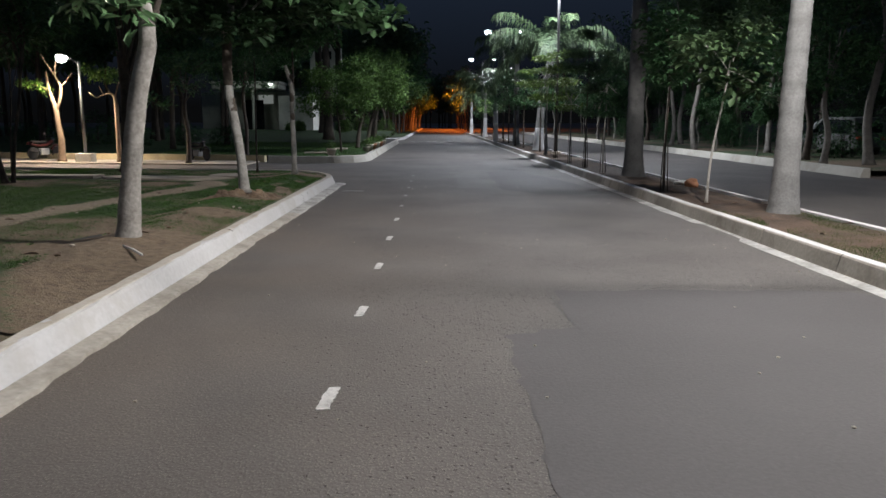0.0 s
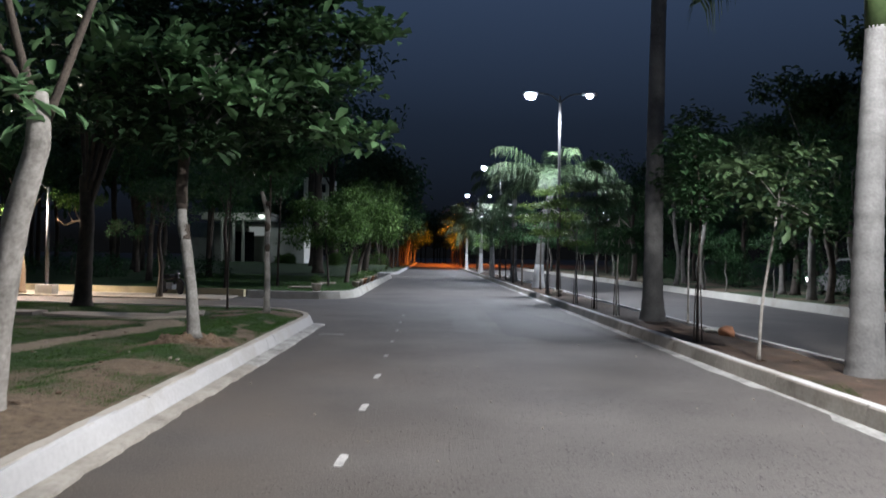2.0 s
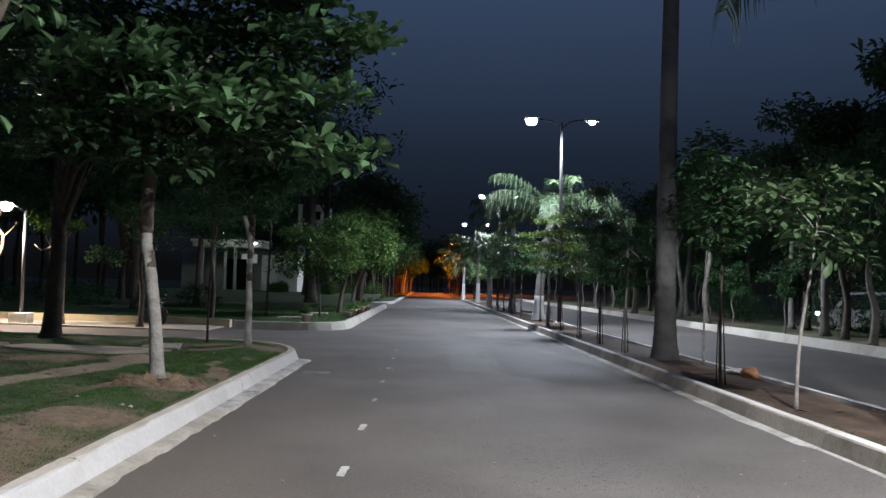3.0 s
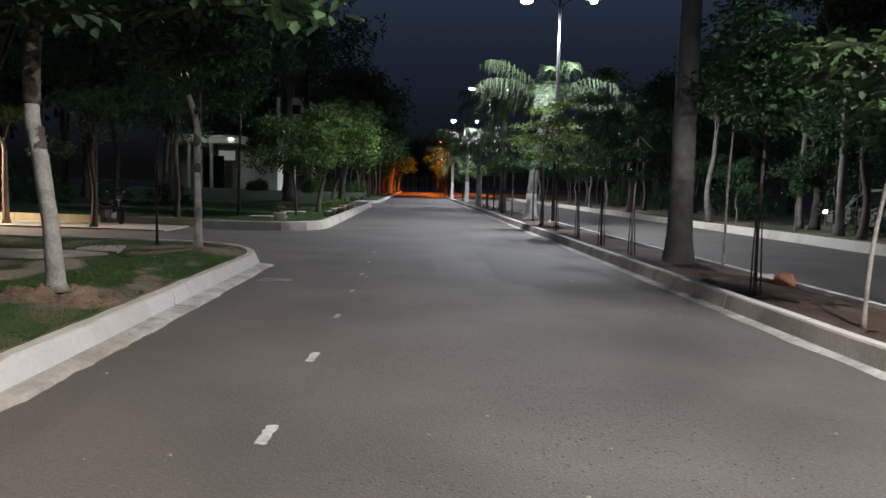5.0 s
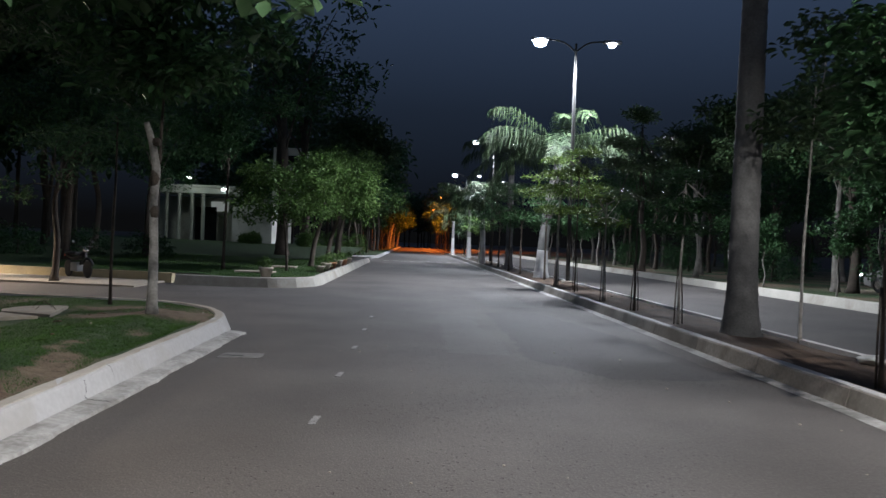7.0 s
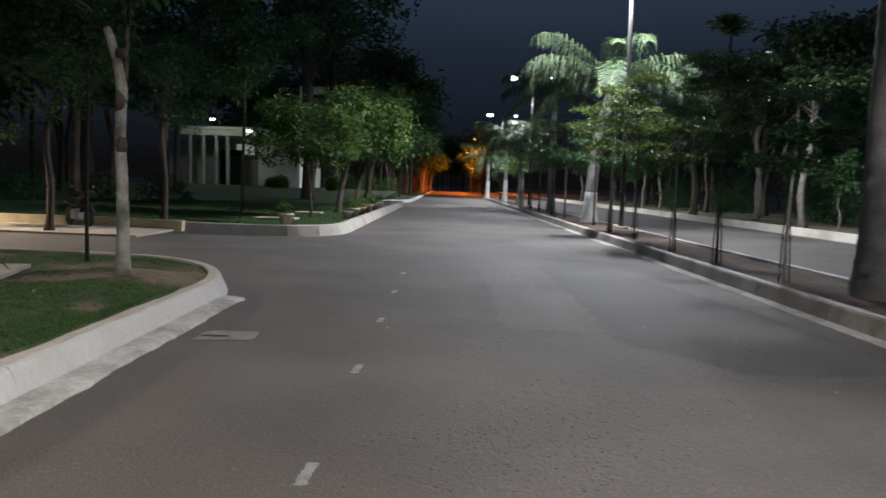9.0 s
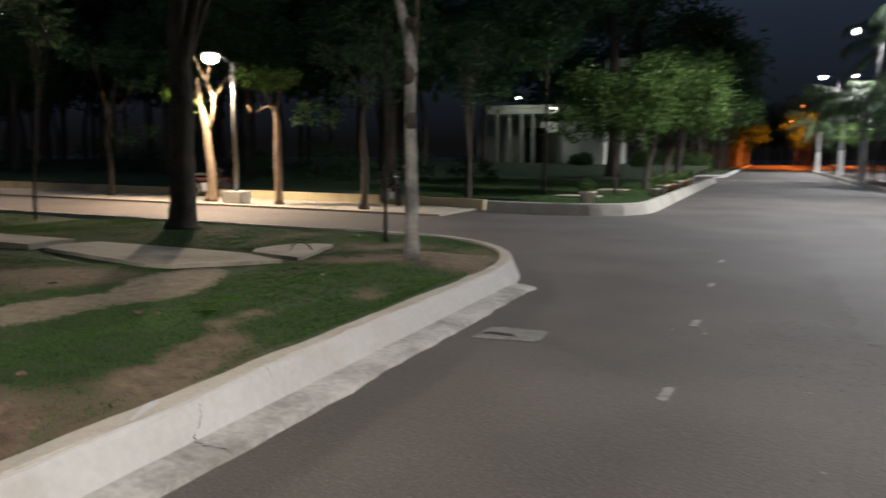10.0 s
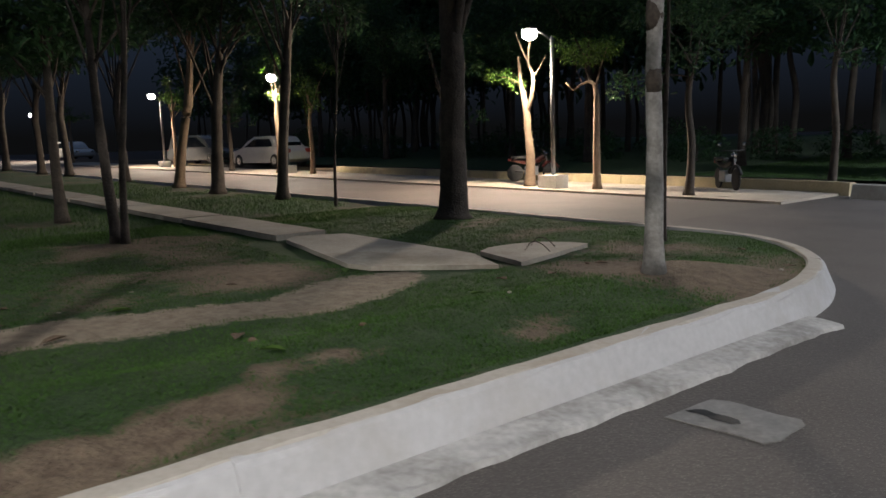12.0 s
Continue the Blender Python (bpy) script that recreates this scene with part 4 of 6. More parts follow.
palm(5.86, 12.3, 4.6, 0.275, 0.205, 2.7, 12, 2.5, 1, (0.12, 0))
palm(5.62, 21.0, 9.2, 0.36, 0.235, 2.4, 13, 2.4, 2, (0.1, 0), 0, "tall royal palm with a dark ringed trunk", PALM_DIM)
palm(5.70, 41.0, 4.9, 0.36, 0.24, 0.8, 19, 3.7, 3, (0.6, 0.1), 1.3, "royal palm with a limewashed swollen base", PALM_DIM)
palm(5.50, 50.5, 5.2, 0.30, 0.20, 1.0, 13, 3.0, 4, (0, 0), 0, "royal palm with a dark trunk")
palm(5.10, 62.0, 3.6, 0.24, 0.20, 1.0, 14, 3.0, 5, (-0.1, 0), 2.4, "royal palm with a white limewashed trunk")
palm(5.3, 78.0, 4.4, 0.26, 0.20, 1.0, 13, 3.0, 6, (0, 0), 2.0, "royal palm with a white limewashed trunk")
palm(5.0, 100.0, 4.0, 0.26, 0.20, 1.0, 12, 3.0, 7, (0, 0), 2.0, "royal palm with a white limewashed trunk")

# ---- young trees with stakes on the median ----
R = np.random.default_rng(3)


def stakes(x, y, h, seed, spread=0.08):
    rng = random.Random(seed)
    for s in (-1, 1):
        ob = part("stake", tube(bmesh.new(), [(s * spread, 0, -0.02), (s * spread * 0.8, 0.01, h * 0.5), (s * spread * rng.uniform(0.3, 0.7), 0.02, h)], [0.012, 0.012, 0.011], 7, 0.05, seed), STAKE, None, "dark rough wooden stake propping a young tree", True)
        ob.matrix_basis = pose(x, y, 0.13, 0, 0, rng.uniform(-30, 30))
        tagged(ob, category="stake", group="stakes by the young trees")


def tiers(levels, rng):
    out = []
    for z, r, count in levels:
        for _ in range(5):
            w, q = rng.uniform(0, 6.283), r * rng.uniform(0.35, 0.8)
            out.append(((q * math.cos(w), q * math.sin(w), z + rng.uniform(-0.08, 0.08)), (r * 0.5, r * 0.5, 0.10), count // 5))
    return out


SAPS = [
    (5.15, 13.9, [(0, 0, 0), (0.05, 0, 0.9), (0.22, 0, 1.95), (0.3, 0, 2.6)], [((-0.25, 0, 2.9), (0.6, 0.55, 0.35), 28), ((0.5, 0.1, 3.0), (0.55, 0.5, 0.35), 26), ((0.25, -0.1, 2.35), (0.5, 0.4, 0.25), 14), ((0.75, 0, 2.2), (0.25, 0.3, 0.35), 10)], LEAF_DULL, 0.20, 6, 0.35, 0.5, BARK, 0),
    (5.10, 16.4, [(0, 0, 0), (0, 0, 1.2), (0.05, 0, 2.6)], [((0, 0, 2.6), (0.5, 0.5, 0.4), 60), ((0.2, 0.2, 3.1), (0.6, 0.6, 0.4), 80), ((-0.1, 0.1, 3.6), (0.5, 0.5, 0.35), 50)], LEAF_DARK, 0.17, 6, 0.3, 0.45, BARK_DARK, 1),
    (6.25, 20.3, [(0, 0, 0), (0, 0, 1.4), (0.05, 0, 2.6), (0.1, 0, 4.0)], [((-0.3, 0, 3.4), (0.55, 0.5, 0.4), 40), ((0.4, 0, 4.0), (0.7, 0.6, 0.5), 50), ((0.1, 0, 4.7), (0.6, 0.5, 0.4), 40), ((0.6, 0.2, 3.0), (0.4, 0.4, 0.3), 20)], LEAF_DULL, 0.16, 7, 0.3, 0.45, BARK, 0),
    (5.08, 22.4, [(0, 0, 0), (0, 0, 1.0), (0.05, 0, 2.0), (0.05, 0, 2.7)], tiers([(1.75, 0.7, 130), (2.2, 0.85, 170), (2.7, 0.5, 90)], R), LEAF_DARK, 0.09, 7, 0.1, 0.5, BARK, 1),
    (5.15, 25.4, [(0, 0, 0), (0, 0, 1.5), (0.03, 0, 3.0), (0.05, 0, 4.3)], tiers([(2.6, 0.7, 150), (3.2, 0.9, 200), (3.75, 0.8, 180), (4.3, 0.5, 100)], R), LEAF_DULL, 0.09, 7, 0.1, 0.5, BARK_DARK, 1),
    (5.05, 27.8, [(0, 0, 0), (0, 0, 1.2), (0.02, 0, 2.6)], tiers([(2.0, 0.6, 60), (2.6, 0.5, 50)], R), LEAF_TIER, 0.09, 7, 0.1, 0.5, BARK, 1),
    (5.10, 31.4, [(0, 0, 0), (0, 0, 1.4), (0.02, 0, 3.2), (0, 0, 4.2)], tiers([(2.5, 0.9, 90), (3.1, 1.1, 130), (3.6, 1.0, 120), (4.1, 0.6, 60)], R), LEAF_TIER, 0.10, 8, 0.1, 0.5, BARK_DARK, 1),
    (5.22, 35.0, [(0, 0, 0), (0, 0, 1.4), (0.02, 0, 3.2), (0, 0, 4.0)], tiers([(2.6, 0.9, 90), (3.2, 1.3, 150), (3.8, 1.2, 140), (4.3, 0.7, 60)], R), LEAF_TIER, 0.10, 8, 0.1, 0.5, BARK, 1),
    (5.5, 39.0, [(0, 0, 0), (0, 0, 1.4), (0.02, 0, 3.2)], tiers([(2.4, 1.0, 90), (3.0, 0.9, 90)], R), LEAF_DARK, 0.11, 7, 0.1, 0.5, BARK_DARK, 0),
    (5.3, 44.5, [(0, 0, 0), (0, 0, 1.4), (0.02, 0, 3.6)], clumps((0, 0, 3.6), 1.7, 8, R, 240), LEAF_DARK, 0.13, 7, 0.2, 0.45, BARK_DARK, 0),
    (5.2, 48.0, [(0, 0, 0), (0, 0, 1.4), (0.02, 0, 3.6)], clumps((0, 0, 3.4), 1.7, 8, R, 240), LEAF_DARK, 0.13, 7, 0.2, 0.45, BARK_DARK, 0),
    (5.4, 54.5, [(0, 0, 0), (0, 0, 1.4), (0.02, 0, 3.2)], clumps((0, 0, 3.2), 1.6, 8, R, 220), LEAF_DARK, 0.14, 7, 0.2, 0.45, BARK_DARK, 0),
    (5.4, 58.5, [(0, 0, 0), (0, 0, 1.4), (0.02, 0, 3.2)], clumps((0, 0, 3.2), 1.5, 8, R, 220), LEAF_DARK, 0.14, 7, 0.2, 0.45, BARK_DARK, 0),
    (5.4, 68.5, [(0, 0, 0), (0, 0, 1.4), (0.02, 0, 3.2)], clumps((0, 0, 3.0), 1.5, 8, R, 220), LEAF_GARDEN, 0.14, 7, 0.2, 0.45, BARK_DARK, 0),
    (5.4, 86.0, [(0, 0, 0), (0, 0, 1.4), (0.02, 0, 3.2)], clumps((0, 0, 3.0), 1.7, 8, R, 220), LEAF_DARK, 0.16, 7, 0.2, 0.45, BARK_DARK, 0),
]
for i, (x, y, trunk, blobs, leaf, size, per, droop, broad, bark, staked) in enumerate(SAPS):
    r0 = 0.028 if y < 33 else 0.05
    tree((x, y, 0.12), trunk, [r0, r0 * 0.8, r0 * 0.6, r0 * 0.45][:len(trunk)], bark, blobs, leaf, size, per, 40 + i, "slender young tree planted in the median bed", "young tree", "young trees on the median", droop=droop, broad=broad, flat=0.5, seg=8, name="young_tree")
    if staked:
        stakes(x, y, 1.05, i)

# ---- trees on the west lawn ----
island = "trees on the west lawn"
first = tree((-3.50, 8.85, 0.17), [(0, 0, 0), (0.08, 0.02, 0.8), (0.2, 0.05, 1.7), (0.34, 0.1, 2.35), (0.32, 0.13, 2.8)], [0.145, 0.115, 0.105, 0.10, 0.08], BARK,
     [((-0.2, 0.4, 2.95), (0.45, 0.45, 0.25), 10), ((0.25, -0.2, 2.75), (0.22, 0.25, 0.15), 5), ((-1.6, 0.2, 4.6), (1.4, 1.4, 0.5), 60), ((0.9, 0.8, 5.0), (1.3, 1.2, 0.5), 60), ((0, -0.8, 5.4), (1.4, 1.4, 0.5), 60), ((-0.6, 1.2, 4.0), (1.0, 0.9, 0.35), 30)],
     LEAF_ALMOND, 0.2, 8, 101, "almond tree with a thick pale grey trunk on bare earth", group=island, seg=20)
# the crown's shade on these limbs is put into a darker bark colour
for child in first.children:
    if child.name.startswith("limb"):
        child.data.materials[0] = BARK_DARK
tree((-3.43, 14.3, 0.33), [(0, 0, 0), (-0.05, 0, 0.7), (-0.14, 0, 1.4), (-0.22, 0, 2.0), (-0.2, 0.2, 3.2), (0.2, 0.4, 4.6)], [0.10, 0.085, 0.08, 0.075, 0.065, 0.05], BARK_PALE,
     [((-0.4, 0.9, 4.5), (0.95, 0.6, 0.13), 26), ((1.4, 0.9, 4.1), (1.3, 0.7, 0.14), 44), ((2.3, 0.9, 3.3), (0.55, 0.5, 0.12), 16), ((1.9, 0.9, 5.0), (1.1, 0.7, 0.14), 36), ((1.4, 0.9, 5.75), (1.2, 0.8, 0.15), 36), ((-1.6, 0.6, 4.0), (0.6, 0.6, 0.14), 14),
      ((0.6, -0.4, 3.7), (0.9, 0.6, 0.16), 26), ((-0.6, -0.4, 4.3), (1.0, 0.7, 0.16), 26)],
     LEAF_ALMOND, 0.25, 9, 102, "almond tree with tiers of broad leaves over the road", group=island, droop=-0.18, broad=0.6, flat=0.25, seg=16)
# Inner leaves get a darkened leaf colour in place of the crown's shade.
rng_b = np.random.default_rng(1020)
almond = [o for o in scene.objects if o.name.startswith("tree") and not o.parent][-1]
cloud("inner_crown", blob_points([((-0.5, 0.6, 3.9), (1.5, 1.2, 0.5), 150), ((0.9, 0.9, 3.5), (1.2, 1.0, 0.35), 110), ((0.6, 0.9, 4.7), (1.9, 1.3, 0.5), 200), ((-1.6, 0.9, 4.9), (1.3, 1.2, 0.6), 130), ((0.2, 1.1, 5.7), (1.9, 1.5, 0.6), 190), ((0.1, -0.3, 3.0), (0.6, 0.5, 0.25), 40), ((-0.9, -0.1, 3.2), (0.7, 0.6, 0.3), 50)], rng_b), 6, 0.20, LEAF_SHADE, almond, rng_b, 0.1, 0.55, 0.35, 0.3, "inner leaves with shade put into their colour")
blotched = tree((-3.50, 19.95, 0.28), [(0, 0, 0), (0.0, 0, 0.9), (-0.02, 0, 1.6), (0.0, 0, 2.1), (-0.06, 0, 2.45), (-0.16, 0, 2.78)], [0.078, 0.064, 0.058, 0.060, 0.052, 0.042], BARK_PALE, [((0.3, -0.4, 3.5), (0.9, 0.8, 0.3), 110), ((-0.6, 0.4, 3.8), (1.2, 1.1, 0.5), 160), ((0.6, 0.6, 4.4), (1.4, 1.3, 0.6), 200), ((-0.3, -0.6, 4.8), (1.3, 1.3, 0.6), 160), ((-0.8, 0.4, 6.2), (2.0, 1.8, 0.9), 260), ((-2.2, 0.6, 5.4), (1.5, 1.4, 0.8), 160)], LEAF_DARK, 0.2, 7, 103, "pruned tree with a pale blotched trunk", group=island, seg=16, limbs=False)
for tip in ((-0.1, 0.6, 4.0),):
    limb = bend([(0.03, 0.03, 2.2), (0.02, 0.12, 2.8), tip], 5)
    part("limb", tube(bmesh.new(), limb, np.linspace(0.03, 0.012, len(limb)), 8, 0.06, int(tip[2] * 10)), BARK_DARK, blotched, "dark limb", True)
tree((-5.00, 22.3, 0.17), [(0, 0, 0), (0.0, 0, 1.0), (0.03, 0, 2.2), (0.03, 0, 3.2)], [0.03, 0.026, 0.022, 0.015], BARK_DARK, [((0, 0, 3.3), (0.8, 0.8, 0.5), 60)], LEAF_DARK, 0.13, 7, 104, "thin dark sapling beside the kerb", "young tree", island, seg=8)
tree((-8.75, 22.4, 0.22), [(0, 0, 0), (0.03, 0, 0.6), (0.05, 0, 1.5), (0.08, 0, 2.4), (0.0, 0, 3.4)], [0.235, 0.20, 0.185, 0.17, 0.13], BARK_DARK, clumps((0, 0, 6.2), 3.5, 20, R, 1800, 0.5, 0.6), LEAF_DARK, 0.18, 7, 105, "broad old tree with a thick dark trunk", group=island, seg=20)
for i, (x, y, lean, r, h) in enumerate(((-14.6, 22.7, 0.40, 0.13, 2.4), (-17.6, 22.6, 0.22, 0.17, 2.0), (-20.8, 22.9, 1.05, 0.15, 2.3), (-25.6, 23.0, -0.25, 0.16, 2.4), (-32.5, 23.1, -0.6, 0.17, 2.4), (-36.0, 22.9, -0.3, 0.18, 2.4), (-43, 22.9, -0.2, 0.2, 2.4))):
    tree((x, y, gz(x) + 0.17), [(0, 0, 0), (lean * 0.3, 0, h * 0.4), (lean * 0.75, 0, h * 0.8), (lean, 0, h), (lean * 0.9, 0.2, h + 1.4)], [r, r * 0.8, r * 0.75, r * 0.8, r * 0.4], BARK_TAN if i == 2 else BARK_DARK, clumps((lean, 0, h + 2.8), 2.6, 12, R, 680, 0.45, 0.6), LEAF_DARK, 0.2, 6, 110 + i, "leaning park tree with a dark spreading crown" if i % 2 else "park tree with a dark trunk beside the side street", group=island)
for i, (x, y, lean, r) in enumerate(((-13.4, 18.1, -0.3, 0.10), (-9.85, 17.85, -0.55, 0.075), (-9.7, 17.9, 0.3, 0.05), (-12.2, 22.5, 0.12, 0.03), (-12.0, 12.0, 0.2, 0.16), (-16.5, 14.0, -0.3, 0.18), (-9.5, 6.0, 0.2, 0.16), (-23.0, 16.0, 0.3, 0.2))):
    tree((x, y, gz(x) + 0.16), [(0, 0, 0), (lean * 0.4, 0, 1.0), (lean, 0.05, 2.0), (lean * 1.4, 0.1, 3.2)], [r, r * 0.8, r * 0.7, r * 0.5], BARK_DARK, clumps((lean, 0, 3.9), 2.4 if r > 0.05 else 0.9, 12, R, 620 if r > 0.05 else 60), LEAF_DARK, 0.19, 6, 130 + i, "shaded park tree with a dark trunk on the lawn", group=island)

# ---- trees in the pavement along the side street ----
pav = "trees along the side street pavement"
forked = tree((-14.2, 29.8, gz(-14.2) + 0.04), [(0, 0, 0), (0.02, 0, 0.8), (-0.06, 0, 1.45), (-0.10, 0, 2.0), (-0.28, 0, 2.7), (-0.36, 0, 3.4)], [0.14, 0.12, 0.105, 0.10, 0.06, 0.035], BARK_TAN, [((-0.95, -0.2, 2.95), (0.5, 0.35, 0.14), 30), ((-0.45, -0.1, 2.75), (0.25, 0.25, 0.16), 12)], LEAF_FRESH, 0.12, 7, 150, "forked pavement tree with a tan trunk under the lamp", group=pav)
for stem, thick in (([(-0.08, 0, 1.92), (0.10, 0, 2.35), (0.16, 0, 2.85), (-0.02, 0, 3.25), (0.06, 0, 3.75)], 0.068), ([(-0.02, 0, 3.25), (-0.16, 0, 3.45), (-0.42, 0.05, 3.85), (-0.5, 0.05, 4.05)], 0.035), ([(0.16, 0, 2.85), (0.34, 0, 3.0), (0.62, 0, 3.35)], 0.03), ([(-0.28, 0, 2.7), (-0.6, -0.1, 2.85), (-1.1, -0.2, 3.0)], 0.025)):
    line = bend(stem, 4)
    part("limb", tube(bmesh.new(), line, np.linspace(thick, thick * 0.4, len(line)), 9, 0.05), BARK_TAN, forked, "", True)
lamptree = tree((-12.0, 29.85, gz(-12) + 0.04), [(0, 0, 0), (-0.02, 0, 1.2), (-0.01, 0, 2.1), (-0.07, 0, 2.5), (-0.25, 0, 2.62)], [0.10, 0.085, 0.075, 0.055, 0.04], BARK_TAN, [((-0.35, 0, 3.3), (0.65, 0.5, 0.26), 60), ((0.2, 0, 3.35), (0.5, 0.5, 0.22), 34), ((-0.85, -0.2, 3.45), (0.25, 0.3, 0.2), 14)], LEAF_FRESH, 0.12, 7, 151, "small pavement tree with bright yellow-green leaves under the lamp", group=pav, limbs=False)
for stem, thick in (([(-0.25, 0, 2.62), (-0.5, 0, 2.55), (-0.75, 0, 2.45), (-1.0, 0, 2.65)], 0.032), ([(-0.2, 0, 2.62), (-0.35, 0, 2.9), (-0.4, 0, 3.3)], 0.03), ([(-0.05, 0, 2.4), (0.1, 0, 2.9), (0.3, 0, 3.35)], 0.035), ([(-0.45, 0, 2.57), (-0.55, 0, 2.75), (-0.62, 0, 2.9)], 0.015)):
    line = bend(stem, 4)
    part("limb", tube(bmesh.new(), line, np.linspace(thick, thick * 0.35, len(line)), 8, 0.05), BARK_TAN, lamptree, "", True)
for i, (x, y, h, r, leaf, dens) in enumerate(((-9.25, 29.5, 2.6, 0.10, LEAF_DARK, 260), (-18.6, 30.5, 2.2, 0.10, LEAF_DARK, 100), (-26.6, 30.5, 2.4, 0.1, LEAF_FRESH, 60), (-28.9, 30.3, 3.0, 0.13, LEAF_FRESH, 50), (-42.3, 31.1, 3.0, 0.13, LEAF_FRESH, 110), (-33.5, 30.3, 2.6, 0.12, LEAF_DARK, 120), (-61, 30.6, 3.0, 0.13, LEAF_FRESH, 90), (-8.0, 33.5, 3.2, 0.1, LEAF_DARK, 260))):
    tree((x, y, gz(x) + 0.04), [(0, 0, 0), (0.05, 0, h * 0.4), (-0.05, 0, h * 0.8), (0.1, 0, h * 1.15)], [r, r * 0.8, r * 0.7, r * 0.4], BARK_TAN if leaf is LEAF_FRESH else BARK_DARK, clumps((0.1, 0, h + 0.8), 1.2 if leaf is LEAF_FRESH else 2.0, 6, R, dens), leaf, 0.15, 6, 160 + i, "pavement tree with a slender trunk by the side street", group=pav)

# ---- garden trees and pots at the corner ----
gar = "trees in the corner garden"
for i, (x, y, lean, r, cz, cr, cnt, leaf, sz) in enumerate((
        (-4.25, 36.5, -0.2, 0.05, 2.7, 1.7, 620, LEAF_GARDEN, 0.19), (-3.75, 39.3, 0.5, 0.11, 3.0, 2.1, 900, LEAF_GARDEN, 0.19), (-3.5, 42.6, 0.6, 0.11, 3.1, 2.2, 900, LEAF_GARDEN, 0.2),
        (-3.45, 47.0, 0.4, 0.12, 3.7, 2.4, 900, LEAF_GARDEN, 0.18), (-4.0, 52.0, 0.9, 0.14, 6.2, 3.2, 1000, LEAF_DULL, 0.30), (-6.4, 36.0, 0.1, 0.06, 5.0, 2.2, 800, LEAF_DARK, 0.18),
        (-10.8, 41.0, 0.2, 0.14, 5.0, 3.1, 1000, LEAF_DARK, 0.2), (-12.5, 37.5, 0.2, 0.14, 5.2, 3.1, 1000, LEAF_DARK, 0.2), (-15.5, 44.0, -0.2, 0.14, 6.0, 3.5, 1000, LEAF_DARK, 0.22),
        (-13.4, 50.0, 0.2, 0.16, 8.0, 3.7, 1000, LEAF_DARK, 0.26), (-19, 38, 0.1, 0.16, 5.6, 3.5, 1000, LEAF_DARK, 0.22), (-25, 40, 0.1, 0.16, 5.6, 3.5, 1000, LEAF_DARK, 0.22), (-32, 38, 0.1, 0.16, 5.6, 3.5, 1000, LEAF_DARK, 0.22), (-40, 39, 0.1, 0.16, 5.6, 3.7, 1000, LEAF_DARK, 0.22))):
    zz = 0.18 + gz(x) + garden_rise(x, y)
    tree((x, y, zz), [(0, 0, 0), (lean * 0.2, 0, cz * 0.3), (lean * 0.7, 0, cz * 0.65), (lean, 0, cz)], [r, r * 0.85, r * 0.7, r * 0.4], BARK_DARK, clumps((lean, 0, cz), cr, 12, R, cnt, 0.6, 0.7), leaf, sz, 6, 180 + i, "leafy garden tree with a dense green crown" if i < 4 else "tall dark garden tree", group=gar)


def pot(x, y, z, r, h, mat, label, plant):
    whole = holder("plant_pot", label, "plant pot", "pots along the garden kerb", (x, y, z))
    part("pot", lathe(bmesh.new(), [(r * 0.62, 0), (r * 0.95, h * 0.82), (r * 1.08, h * 0.84), (r * 1.08, h), (r * 0.9, h), (r * 0.85, h * 0.9)], 18), mat, whole, smooth=True)
    rng = np.random.default_rng(int(y * 10))
    cloud("foliage", blob_points([((0, 0, h + plant * 0.5), (plant * 0.55, plant * 0.55, plant * 0.5), 26)], rng), 6, 0.10, LEAF_GARDEN, whole, rng)


pot(-4.05, 31.5, 0.22, 0.20, 0.36, POT_PALE, "pale clay pot with a small plant on the garden corner", 0.25)
for i, (y, r, mat) in enumerate(((36.4, 0.17, POT_PALE), (38.3, 0.2, POT_PALE), (40.6, 0.18, TERRACOTTA), (43.2, 0.2, POT_PALE), (46.0, 0.17, TERRACOTTA), (48.6, 0.18, POT_PALE))):
    pot(-3.05, y, 0.21, r, r * 1.7, mat, "terracotta pot with a small plant by the kerb" if mat is TERRACOTTA else "pale clay pot with a small plant by the kerb", 0.35)

# ---- woods beyond the far carriageway and at the street's end ----
protos, far_protos = [], []
for k, (h, cr, r) in enumerate(((4.4, 2.8, 0.09), (5.6, 3.3, 0.11))):
    far_protos.append(tree((-9.0 - 6 * k, 74.0, 0.12), [(0, 0, 0), (0.1, 0, h * 0.3), (-0.1, 0.05, h * 0.6), (0.1, 0.1, h)], [r, r * 0.85, r * 0.7, r * 0.4], BARK_DARK, clumps((0.1, 0, h + 0.4), cr, 12, R, 125, 0.6), LEAF_DARK, 0.48, 6, 240 + k, "dark tree standing far behind the street", group="far trees", limbs=False, seg=8))
for k, (h, cr, r, bark) in enumerate(((3.6, 2.4, 0.13, BARK_DIM), (4.4, 2.9, 0.14, BARK_DARK), (2.8, 1.5, 0.06, BARK_DIM), (5.0, 3.3, 0.2, BARK_DARK))):
    protos.append(tree((13.9 + k * 0.9, 27.0 + k * 3.2, 0.12), [(0, 0, 0), (0.1, 0, h * 0.3), (-0.1, 0.05, h * 0.6), (0.1, 0.1, h)], [r, r * 0.85, r * 0.7, r * 0.4], bark, clumps((0.1, 0, h + 0.6), cr, 12, R, 340, 0.55), LEAF_DARK, 0.24, 6, 220 + k, "woodland tree with a pale trunk beyond the road" if k < 3 else "dark woodland tree beyond the road", group="woodland trees"))
rw = random.Random(8)
